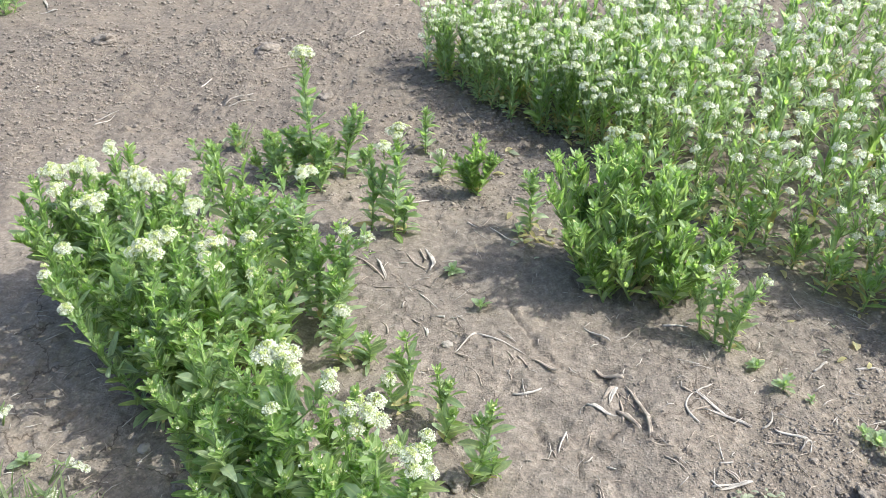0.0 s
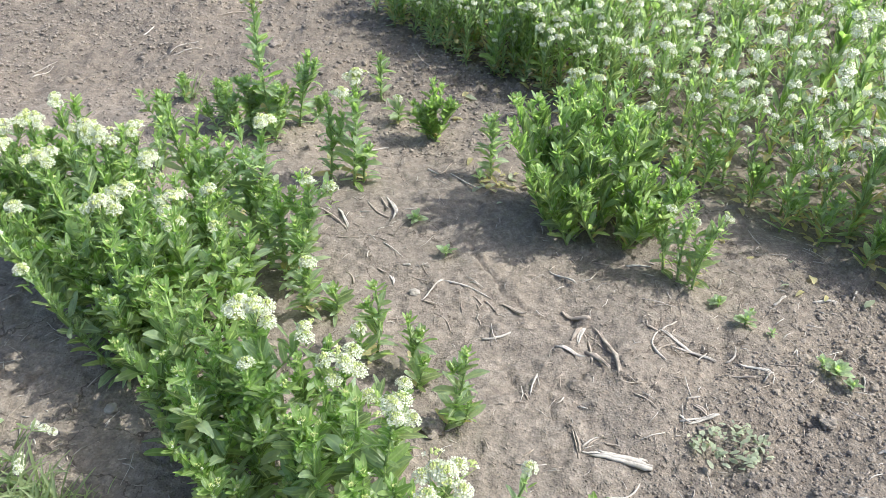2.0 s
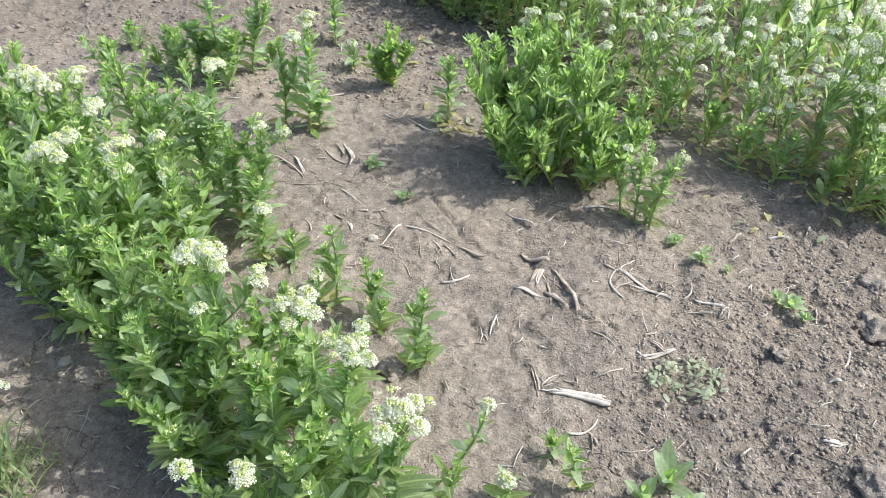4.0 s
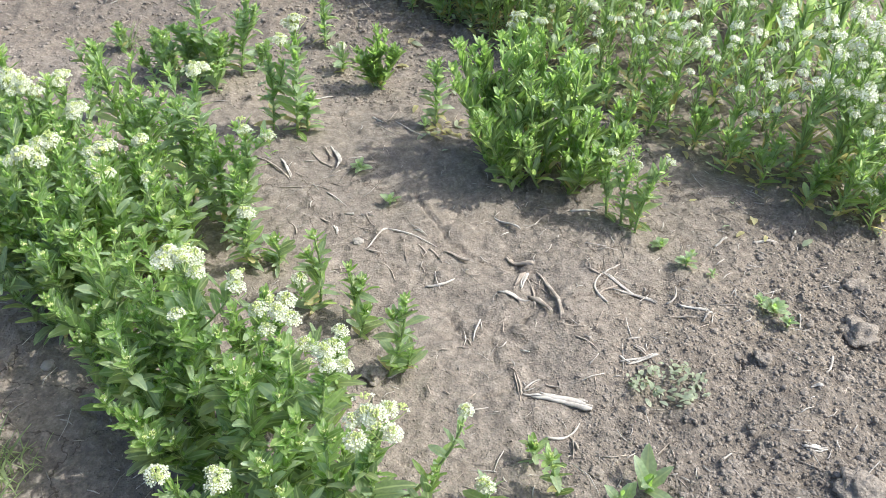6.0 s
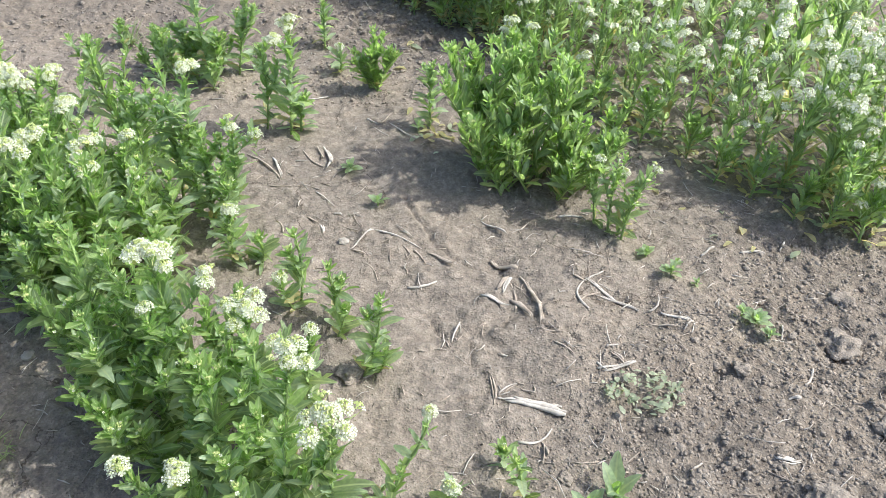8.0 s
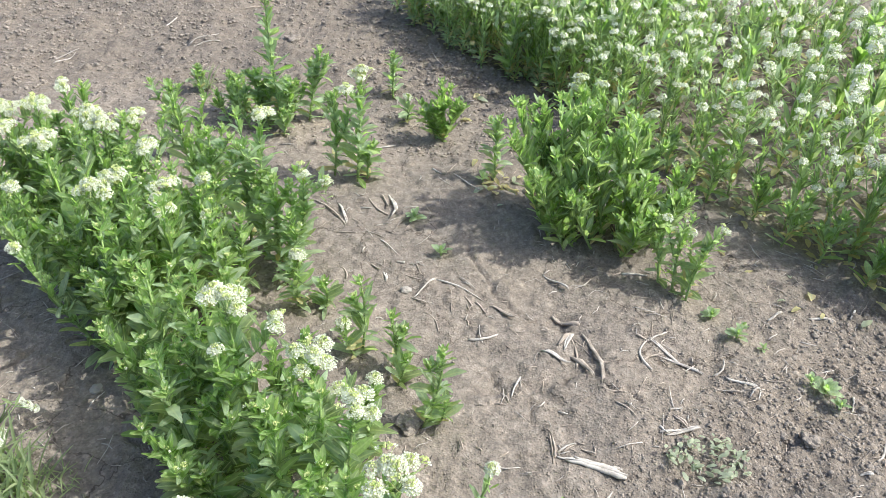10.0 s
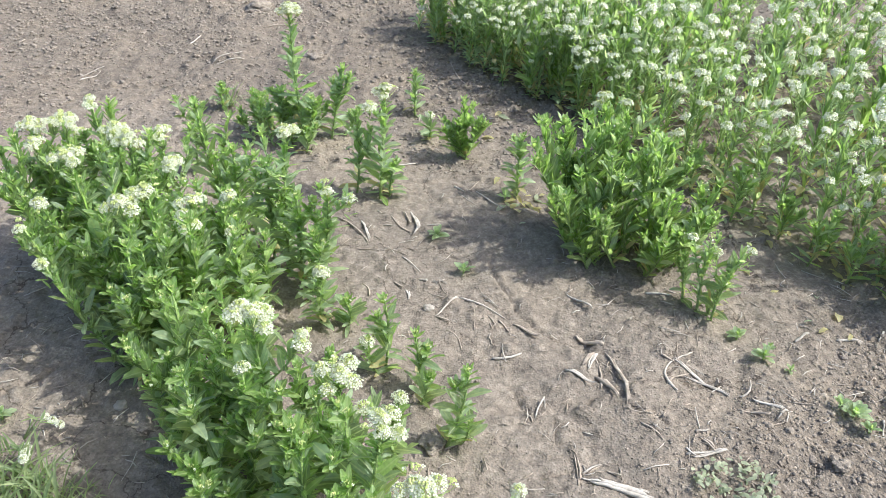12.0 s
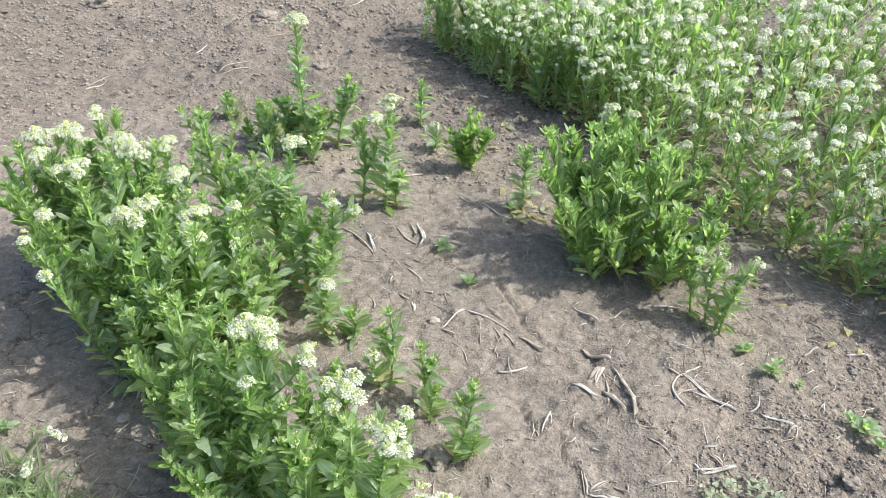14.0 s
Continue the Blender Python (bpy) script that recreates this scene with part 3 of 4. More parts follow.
        for kind, k, hm in () if plain else self.heads:
            tagged(part("bud_head" if kind == "budding" else "flower_head", head_mesh(kind, k), root, hm, "tight yellow-green flower buds" if kind == "budding" else "white four-petalled flowers"), kind="stuff")
        return root


def cress(x, y, h, seed, dx=0.0, dy=0.0, bloom=0, size=0.05, branches=2, single=True, leaves=None, yellow=0.15, group="hoary cress in the bed", label="", rad=0.017, spread=0.03, pale=0.35, lively=0.15, shape="lance", droop=0, bushy=0.2):
    """A hoary cress plant whose top stands at (x, y, h) and whose foot is set back by (dx, dy)."""
    p = Plant(seed, pale, lively, bushy)
    r = p.r
    fx, fy = x - dx, y - dy
    z = lie(fx, fy) - 0.006
    top = Vector((dx, dy, h - z))
    n = leaves or int(18 + h * 110)

    def end(scale):
        if bloom and r.random() < 0.35 + 0.65 * (scale == 1):
            return ("bloom", max(1, int(bloom * scale + 0.5)), rad, spread * scale)
        return ("tip", 9 if scale == 1 else 7, 0.011 + 0.005 * r.random())
    pts = p.shoot((0, 0, 0), top, 0.02, 0.0032 + 0.004 * h, n, size, end(1), shape, droop=droop, yellow=yellow)
    for i in range(branches):
        t = r.uniform(0.3, 0.75)
        f = t * 5
        foot = pts[int(f)].lerp(pts[int(f) + 1], f - int(f))
        a = r.uniform(0, 6.28)
        reach = (0.3 + 0.4 * r.random()) * 0.17 * (1.1 - 0.3 * t) * (h / 0.42)
        rise = (h - foot.z) * r.uniform(0.55, 0.95)
        p.shoot(foot, foot + Vector((math.cos(a) * reach, math.sin(a) * reach, rise)), 0.008, 0.0024, int(7 + rise * 80), size * 0.8, end(0.6), shape, first=0.2, droop=droop, name="side_branch")
    if not label:
        label = "green hoary cress plant with domed clusters of white flowers" if bloom else "leafy green hoary cress shoot with yellow-green buds on top"
    return tagged(p.place("hoary_cress", pose(fx, fy, z), single), label, "plant", group)


def rosette(x, y, width, seed, count=9, shape="spoon", tone="pale", lift=24, label="small green seedling rosette growing flat on bare soil", name="seedling"):
    p = Plant(seed)
    count = int(count * 1.5)
    z = lie(x, y)
    p.stems.append(("stem", [Vector((0, 0, -0.01)), Vector((0, 0, 0.006)), Vector((0.001, 0, 0.016))], [0.003, 0.0025, 0.002]))
    for i in range(count):
        t = i / count
        p.leaf(Vector((0, 0, 0.004 + 0.012 * t)), i * 137.5 + p.r.uniform(-25, 25), lift + 12 + 52 * t * t + p.r.uniform(-18, 18), width * (0.44 - 0.2 * t) * p.r.uniform(0.8, 1.15), shape, "young" if t > 0.85 else tone, p.r.uniform(-25, 25))
    return tagged(p.place(name, pose(x, y, z, 0, 0, seed * 61), True), label, "seedling", "seedlings on the bare soil")


# ---- the bed: a curving row of flowering cress ----
BED_LINE = [(-1.02, 2.20), (-0.84, 2.02), (-0.66, 1.80), (-0.46, 1.52), (-0.28, 1.32), (-0.12, 1.16), (-0.06, 1.06)]


def lean_out(x, y, rnd):
    """How far a plant's top stands off its foot: outward on the open flank of the bed."""
    gap = np.interp(y, [b for a, b in BED_LINE[::-1]], [a for a, b in BED_LINE[::-1]]) - x
    return -rnd.uniform(0.8, 1.1) * min(0.17, gap) if gap > 0.05 else rnd.uniform(-0.05, 0.05)


FLOWERING = [  # x, y, height, clusters
    (-0.92, 2.25, 0.45, 3), (-1.05, 2.16, 0.42, 6), (-0.95, 2.14, 0.45, 6), (-0.79, 2.10, 0.45, 7), (-0.73, 2.04, 0.46, 7), (-0.68, 2.12, 0.44, 7),
    (-0.80, 1.86, 0.50, 8), (-0.58, 1.76, 0.48, 5), (-0.62, 1.71, 0.477, 6), (-0.52, 1.86, 0.40, 5), (-0.86, 1.80, 0.40, 2), (-0.88, 1.74, 0.38, 3), (-0.80, 1.66, 0.33, 2),
    (-0.44, 1.89, 0.30, 3), (-0.23, 1.33, 0.508, 6), (-0.26, 1.39, 0.46, 7), (-0.25, 1.30, 0.40, 1), (-0.08, 1.33, 0.39, 8),
    (0.03, 1.36, 0.29, 1), (0.02, 1.17, 0.43, 6), (0.10, 1.02, 0.45, 9), (-0.15, 1.04, 0.29, 3), (-0.25, 1.06, 0.26, 2)]
for i, (x, y, h, n) in enumerate(FLOWERING):
    rnd = random.Random(100 + i)
    cress(x, y, h, 100 + i, lean_out(x, y, rnd), rnd.uniform(-0.07, 0.02), n, 0.056, 0 if x < -0.79 and y < 1.85 else 2 if y > 1.4 else 1 if y > 1.2 else 0, single=y < 1.95, spread=0.008 + 0.0045 * n)
BUDDED = [
    (-0.67, 2.37, 0.40), (-1.13, 2.12, 0.35), (-1.09, 2.03, 0.33), (-1.02, 1.97, 0.35), (-0.97, 1.90, 0.32), (-1.14, 2.20, 0.36), (-0.92, 1.84, 0.30), (-0.49, 1.74, 0.42), (-0.44, 1.49, 0.42), (-0.52, 1.65, 0.30), (-0.47, 1.47, 0.18), (-0.41, 1.36, 0.26), (-0.39, 1.24, 0.25),
    (-0.34, 1.22, 0.22), (-0.78, 1.80, 0.25), (-0.36, 1.53, 0.40), (-0.62, 1.90, 0.42), (-0.14, 1.20, 0.36), (-0.03, 1.11, 0.34),
    (-0.33, 1.42, 0.36), (-0.71, 1.79, 0.40), (-0.18, 1.42, 0.30), (-0.47, 1.93, 0.33), (-0.42, 1.83, 0.28), (-0.50, 2.02, 0.33), (-0.38, 1.95, 0.25), (-0.56, 2.00, 0.36), (-0.36, 1.72, 0.24)]
for i, (x, y, h) in enumerate(BUDDED):
    rnd = random.Random(200 + i)
    cress(x, y, h, 200 + i, lean_out(x, y, rnd), rnd.uniform(-0.06, 0.03), 0, 0.055, 2, single=False, lively=0.2)
rnd = random.Random(5)
for i in range(32):
    s = rnd.uniform(0, 5.99)
    a, b = BED_LINE[int(s)], BED_LINE[int(s) + 1]
    f = s - int(s)
    wide = 0.11 if s < 2 else 0.08
    x, y = 0.03 + a[0] + (b[0] - a[0]) * f + rnd.uniform(-wide, wide), a[1] + (b[1] - a[1]) * f + rnd.uniform(-wide, wide)
    cress(x, y, rnd.uniform(0.22, 0.40), 300 + i, rnd.uniform(-0.04, 0.04), rnd.uniform(-0.04, 0.04), 0, 0.055, 2, single=False)

for i in range(16):
    s = rnd.uniform(0, 4.5)
    a, b = BED_LINE[int(s)], BED_LINE[int(s) + 1]
    f = s - int(s)
    x, y = a[0] + (b[0] - a[0]) * f - rnd.uniform(0.03, 0.10), a[1] + (b[1] - a[1]) * f - rnd.uniform(0.0, 0.07)
    cress(x, y, rnd.uniform(0.14, 0.27), 360 + i, rnd.uniform(-0.14, -0.04), rnd.uniform(-0.08, -0.02), 0, 0.058, 1, single=False, pale=0.2)

# ---- the loose group behind it ----
G = "hoary cress round the bare patch"
for i, (x, y, h, dx, dy, n, br) in enumerate([
        (-0.51, 2.90, 0.52, -0.03, 0.0, 7, 0), (-0.67, 3.00, 0.16, 0.0, 0.0, 0, 2), (-0.35, 2.98, 0.29, 0.05, 0.0, 0, 2), (-0.45, 2.90, 0.20, 0.02, 0.0, 0, 2),
        (-0.56, 2.92, 0.22, 0.0, 0.0, 0, 2), (-0.25, 2.62, 0.28, 0.0, 0.0, 0, 0), (-0.15, 2.60, 0.38, 0.02, 0.0, 5, 0), (-0.12, 2.62, 0.12, 0.02, 0.0, 0, 1),
        (-0.11, 3.22, 0.19, 0.0, 0.0, 0, 0), (0.09, 2.92, 0.22, 0.0, 0.0, 0, 2), (0.02, 2.92, 0.14, -0.06, 0.0, 0, 2), (0.15, 2.90, 0.16, 0.05, 0.0, 0, 2), (-0.04, 3.05, 0.09, 0.0, 0.0, 1, 0),
        (0.07, 2.88, 0.13, -0.03, -0.03, 0, 2), (0.29, 2.64, 0.23, 0.0, 0.0, 0, 0), (-0.87, 3.20, 0.10, 0.0, 0.0, 0, 1),
        (-0.36, 2.16, 0.45, 0.02, 0.0, 4, 1), (-0.24, 2.08, 0.33, 0.04, 0.0, 3, 1), (-0.54, 2.26, 0.33, -0.03, 0.0, 0, 1), (-0.43, 2.19, 0.33, 0.0, 0.0, 0, 1),
        (-0.79, 2.66, 0.28, 0.02, 0.0, 0, 1), (-0.33, 2.10, 0.28, 0.0, 0.0, 0, 1), (-0.22, 1.87, 0.20, 0.02, -0.06, 2, 0), (-0.60, 2.36, 0.26, 0.0, 0.0, 0, 1), (-0.27, 2.02, 0.22, 0.03, 0, 0, 1)]):
    tuft = i in (9, 10, 11, 13)
    cress(x, y, h, 400 + i, dx, dy, n, 0.044 + 0.03 * min(h, 0.4), 0 if i == 0 else br + (h > 0.2), group=G, spread=0.012 + 0.004 * n, rad=0.02, leaves=int(24 + 115 * h), pale=0.3 if tuft else 0.85,
          lively=0.7 if tuft else 0.15, single=i % 3 == 0, droop=-6 if tuft else 7, shape="slim" if tuft else "lance", bushy=0.5 if tuft else 0.2)
for i, (x, y, h, dx, dy, n, br) in enumerate([
        (-0.05, 1.76, 0.22, 0.0, 0.0, 0, 0), (-0.09, 1.74, 0.10, -0.03, 0.0, 1, 0), (0.03, 1.70, 0.17, -0.02, 0.0, 0, 0), (0.07, 1.66, 0.07, 0.02, 0.0, 0, 0),
        (0.16, 1.52, 0.23, 0.04, 0.0, 0, 0), (0.17, 1.53, 0.07, 0.02, 0.0, 0, 0), (-0.17, 1.92, 0.08, 0.0, 0.0, 0, 0),
        (0.26, 1.19, 0.26, 0.11, 0.0, 1, 0), (0.21, 1.16, 0.12, 0.06, 0.0, 0, 0), (0.31, 1.17, 0.06, 0.0, 0.0, 2, 0), (0.43, 1.19, 0.12, -0.03, 0.0, 0, 0), (0.42, 1.28, 0.04, 0.0, 0.0, 0, 0),
        (0.87, 2.06, 0.23, 0.06, 0.0, 1, 1), (0.78, 2.08, 0.25, -0.01, 0.0, 1, 1), (0.74, 2.13, 0.15, -0.02, 0.0, 0, 1), (0.84, 2.04, 0.16, 0.02, 0.0, 0, 0)]):
    cress(x, y, h, 450 + i, dx, dy, n, (0.050 if i < 7 else 0.042) if i < 12 else 0.046, br + (h > 0.15 and i != 7), leaves=int(14 + 60 * h) if i != 7 else 16, bushy=0.12, pale=0.6, yellow=0.3, group=G, spread=0.014, rad=0.016, droop=4)

rnd = random.Random(12)
for i in range(16):
    if i < 11:
        x, y, h = rnd.uniform(-0.72, -0.30), rnd.uniform(2.84, 3.04), rnd.uniform(0.10, 0.22)
        lean = 0.3 * (x + 0.51) + rnd.uniform(-0.03, 0.03)
    else:
        x, y, h = rnd.uniform(-0.62, -0.28), 0, rnd.uniform(0.15, 0.30)
        y, lean = 2.14 - 0.55 * (x + 0.3) + rnd.uniform(-0.07, 0.10), rnd.uniform(-0.03, 0.03)
    cress(x, y, h, 480 + i, lean, 0, 0, 0.040, 2, single=False, yellow=0.1, group=G, pale=0.95, lively=0.2, leaves=int(14 + 80 * h), bushy=0.45)

# ---- the dense green bush: shoots that fan out from a narrow foot ----
rnd = random.Random(8)
for i in range(27):
    a, q = 2.39996 * i + rnd.uniform(-0.3, 0.3), math.sqrt((i + 0.5) / 27)
    fx, fy = 0.61 + 0.13 * q * math.cos(a), 2.36 + 0.12 * q * math.sin(a)
    dx, dy = 0.16 * math.cos(a) * q - 0.04 + rnd.uniform(-0.03, 0.03), 0.13 * math.sin(a) * q + rnd.uniform(-0.02, 0.02)
    h = 0.41 - 0.10 * q * q + rnd.uniform(-0.09, 0.06) + 0.09 * q * math.sin(a) - (0.09 if math.cos(a) * q > 0.5 else 0)
    cress(fx + dx, fy + dy, h, 500 + i, dx, dy, 2 if (fy > 2.40 and rnd.random() < 0.5) else 0, 0.064, 2, lively=0.28, pale=0.36, droop=-14, leaves=int(17 + 60 * h), single=(i % 7 == 0), yellow=0.12, group="shoots of the dense bush", spread=0.022,
          shape="slim", bushy=0.12, label="vigorous leafy green hoary cress shoot of a dense bush")
for i, (fx, fy, dx, h) in enumerate([(0.46, 2.30, -0.09, 0.20), (0.47, 2.42, -0.06, 0.27), (0.47, 2.48, -0.04, 0.24), (0.50, 2.26, -0.06, 0.15), (0.45, 2.50, -0.04, 0.13), (0.76, 2.30, 0.09, 0.19), (0.78, 2.36, 0.08, 0.26)]):
    cress(fx + dx, fy, h, 545 + i, dx, 0.0, 0, 0.055, 2, lively=0.4, pale=0.4, shape="slim", bushy=0.12, droop=-6, leaves=int(18 + 72 * h), single=False, group="shoots of the dense bush", label="low outward-leaning leafy shoot at the foot of a dense bush")

# ---- seedlings and low weeds ----
for i, (x, y, w, n) in enumerate([(0.04, 2.36, 0.10, 9), (0.13, 2.19, 0.09, 8), (0.88, 1.98, 0.09, 10), (0.93, 1.90, 0.09, 9), (0.95, 1.93, 0.06, 7), (0.99, 1.86, 0.05, 6),
                                  (1.10, 1.71, 0.11, 9), (1.12, 1.66, 0.08, 7), (1.07, 1.73, 0.07, 6), (-0.18, 1.93, 0.08, 8), (-0.90, 1.50, 0.09, 9), (0.25, 2.62, 0.10, 8)]):
    rosette(x, y, w, 600 + i, n)
for i, (x, y, w) in enumerate([(0.58, 1.15, 0.17), (0.64, 1.19, 0.22), (0.66, 1.13, 0.13)]):
    rosette(x, y, w, 640 + i, 5, "broad", "pale", 38, "young plant with broad upright green leaves", "broad_leaved_weed")


def grey_weed(x, y, seed):
    p = Plant(seed)
    for i in range(110):
        a = p.r.uniform(0, 360)
        q = 0.065 * math.sqrt(p.r.random())
        p.leaf(Vector((1.5 * q * math.cos(radians(a)), q * math.sin(radians(a)), 0.004 + 0.018 * p.r.random())), a + p.r.uniform(-60, 60), p.r.uniform(0, 40), p.r.uniform(0.012, 0.026), "spoon", "leaf", p.r.uniform(-30, 30))
    root = new("low_weed")
    root.matrix_basis = pose(x, y, lie(x, y))
    pieces = [(*SHAPES[s][k], 0, lm) for s, k, t, lm in p.leaves]
    tagged(part("foliage", joined("foliage", pieces, [GREY]), root), kind="stuff")
    tagged(root, "low grey-green weed spreading flat on loose soil", "weed")


grey_weed(0.76, 1.47, 1)


def grass_tuft(x, y, seed, count, tall, wide):
    r = random.Random(seed)
    pieces = []
    for i in range(count):
        a, q = r.uniform(0, 360), wide * math.sqrt(r.random())
        vs, fs = leaf_shape(r.uniform(0.018, 0.035), r.uniform(0.3, 1.2), 0.4, 0.3, 0.6, 5)
        pieces.append((vs, fs, 0, pose(q * math.cos(a), q * math.sin(a), 0, 0, 0, r.uniform(0, 360)) @ pose(0, 0, 0, r.uniform(35, 85), 0, 0) @ Matrix.Scale(tall * r.uniform(0.5, 1.1), 4)))
    root = new("grass_tuft")
    root.matrix_basis = pose(x, y, lie(x, y) - 0.004)
    tagged(part("foliage", joined("foliage", pieces, [GRASS]), root), kind="stuff")
    tagged(root, "tuft of thin yellow-green grass beside the bed", "grass", "grass tufts")


for i, (x, y, n, h, w) in enumerate([(-0.74, 1.27, 150, 0.13, 0.09), (-0.66, 1.18, 80, 0.10, 0.07), (-0.86, 1.33, 80, 0.11, 0.08), (-0.85, 3.22, 26, 0.12, 0.02), (-0.62, 1.30, 30, 0.06, 0.05)]):
    grass_tuft(x, y, 700 + i, n, h, w)


def dry_flower(x, y, h, seed, dx):
    p = Plant(seed)
    z = lie(x, y)
    for i in range(3):
        o = Vector((dx * (1 - 0.3 * i), 0.03 * (i - 1), h * (1 - 0.25 * i)))
        p.stems.append(("stem", [Vector((0, 0, -0.005)), o * 0.5 + Vector((0, 0.01, 0.02)), o], [0.0016, 0.0013, 0.001]))
        p.head(o, (10, 20), 0.009, "ball")
        p.leaf(o * 0.5 + Vector((0, 0.01, 0.02)), 70 * i, 20, 0.03, "slim", "leaf")
    tagged(p.place("wild_flower", pose(x, y, z), True), "thin weed stalk with a tiny white flower", "wild flower", "thin wild flowers")


dry_flower(-0.83, 1.45, 0.09, 1, 0.12)
dry_flower(-0.80, 1.36, 0.07, 2, 0.05)
dry_flower(-1.02, 1.62, 0.06, 3, 0.02)

# ---- the field of white flowers ----
def field_plant(seed, h, heads, young=False, edge=False):
    """A slender branching plant with small round white heads over narrow pale leaves and a foot of withering ones."""
    p = Plant(seed, 0.75, 0.35)
    r = p.r
    top = Vector((r.uniform(-0.05, 0.05), r.uniform(-0.05, 0.05), h))
    if young:
        p.shoot((0, 0, 0), top, 0.02, 0.004, int(30 + 70 * h), 0.072, ("tip", 10, 0.012), "slim", yellow=0.3, droop=-16)
    else:
        pts = p.shoot((0, 0, 0), top, 0.02, 0.0038, int(26 + 62 * h), 0.050 if edge else 0.062, ("ball", 1, 0.0165, 0.0), "blade", yellow=0.4, first=0.06, droop=-20)
        for i in range(heads):
            t = r.uniform(0.3, 0.85)
            f = t * 5
            foot = pts[int(f)].lerp(pts[int(f) + 1], f - int(f))
            a = i * 2.4 + r.uniform(-0.4, 0.4)
            reach = r.uniform(0.04, 0.14)
            end = Vector((foot.x + math.cos(a) * reach, foot.y + math.sin(a) * reach, foot.z + (h - foot.z) * r.uniform(0.35, 1.02)))
            tip = ("ball", 1, r.uniform(0.010, 0.0155), 0.0) if r.random() < 0.85 else ("tip", 5, 0.009)
            branch = p.shoot(foot, end, 0.006, 0.0018, 6, 0.042, tip, "blade", 0.15, name="side_branch")
            # pods on hair-thin stalks under the flowers
            for j in range(7):
                q = branch[2].lerp(branch[5], 0.25 + 0.09 * j)
                b = 2.4 * j + a
                e = q + Vector((math.cos(b) * 0.011, math.sin(b) * 0.011, 0.007))
                p.stems.append(("pod", [q, e], [0.0006, 0.0017]))
    for i in range(16 if edge else 12):
        a = radians(137 * i)
        p.leaf(Vector((0.0022 * i * math.cos(a), 0.0022 * i * math.sin(a), 0.012 + 0.005 * i)), i * 137 - 90, r.uniform(0, 58), r.uniform(0.03, 0.055), "spoon" if i % 2 else "slim", "old" if r.random() < 0.3 else "pale", r.uniform(-20, 20))
    return p


FIELD_FRONT = [(-0.30, 4.40), (-0.15, 4.08), (0.14, 3.63), (0.48, 3.30), (0.97, 2.70), (1.20, 2.42), (1.48, 2.14), (1.65, 2.12), (2.4, 2.3)]


def field_edge(x):
    for (a, b), (c, d) in zip(FIELD_FRONT, FIELD_FRONT[1:]):
        if a <= x <= c:
            return b + (d - b) * (x - a) / (c - a)
    return 9


models = []
rnd = random.Random(21)
spots = []
tries = 0
while len(spots) < 150 and tries < 20000:
    tries += 1
    x, y = rnd.uniform(-0.25, 2.35), rnd.uniform(2.1, 4.6)
    if y < field_edge(x) + 0.02 or y > 4.45 - 0.2 * abs(x - 0.8) or x > 1.72 + 0.3 * (y - 2.2):
        continue
    if min([math.hypot(x - a, y - b) for a, b in spots] or [9]) < (0.1 if x < 1.05 else 0.145):
        continue
    spots.append((x, y))
rim = [(-0.12, 4.12), (0.0, 3.92), (0.10, 3.74), (0.22, 3.58), (0.34, 3.45), (0.46, 3.36), (0.58, 3.2), (0.68, 3.06), (0.78, 2.95), (0.88, 2.82), (0.97, 2.70), (1.06, 2.60), (1.13, 2.52),
       (1.20, 2.42), (1.28, 2.36), (1.35, 2.27), (1.42, 2.20), (1.48, 2.13), (1.56, 2.12), (1.64, 2.13), (1.74, 2.15)]
spots += [(x + 0.01, y + 0.02) for x, y in rim]
for i in range(5):
    spots.append((rnd.uniform(1.5, 1.75), rnd.uniform(2.12, 2.42)))
for i in range(46):
    x = rnd.uniform(-0.12, 0.75)
    spots.append((x, field_edge(x) + rnd.uniform(0.03, 0.45)))
for x, y in spots:
    green = rnd.random() < (0.3 if x < 0.75 else 0.15)
    low = y < field_edge(x) + 0.16
    edge = low and rnd.random() < 0.75
    key = ("edge", rnd.randrange(5)) if edge else ("young" if green else "white", rnd.randrange(4 if green else 7))
    green = green and not edge
    tall = (0.36 + 0.07 * min(1, max(0, x / 0.9)) + 0.04 * (x > 1.5)) * rnd.uniform(0.8, 1.18) * (0.88 if low else 1)
    m = pose(x, y, lie(x, y) - 0.005, 0, 0, rnd.uniform(0, 360))
    made = next((ob for k, ob in models if k == key), None)
    if made is None:
        p = field_plant(800 + 20 * green + 40 * edge + key[1], 0.40, 4 + key[1] % 4 + edge, green, edge)
        made = p.place("leafy_field_plant" if green else "white_flowering_plant", m, False)
        tagged(made, "tall leafy green plant without flowers standing in the flower field" if green else "slender green plant with small round white flower heads", "plant", "plants of the flower field")
        made.scale = (tall / 0.4,) * 3
        models.append((key, made))
    else:
        made = copy_thing(made, m)
        made.scale = (tall / 0.4,) * 3

# low pale leafy plants along the front of the field
rnd = random.Random(41)
for i, (x, y, h) in enumerate([(1.42, 2.07, 0.24), (1.50, 2.05, 0.20), (1.36, 2.13, 0.17), (1.57, 2.06, 0.26), (1.47, 2.12, 0.28), (1.28, 2.25, 0.18), (1.20, 2.33, 0.20), (1.10, 2.44, 0.17), (1.63, 2.10, 0.22), (1.00, 2.56, 0.2), (0.86, 2.72, 0.18)]):
    cress(x, y, h, 860 + i, rnd.uniform(-0.03, 0.03), rnd.uniform(-0.05, 0.0), 1 if i in (1, 4) else 0, 0.056, 3, single=i < 3, pale=0.9, lively=0.4, shape="slim", droop=-4, yellow=0.5, leaves=int(15 + 50 * h), group="low plants along the field",
          label="low pale green leafy plant at the front of the flower field")

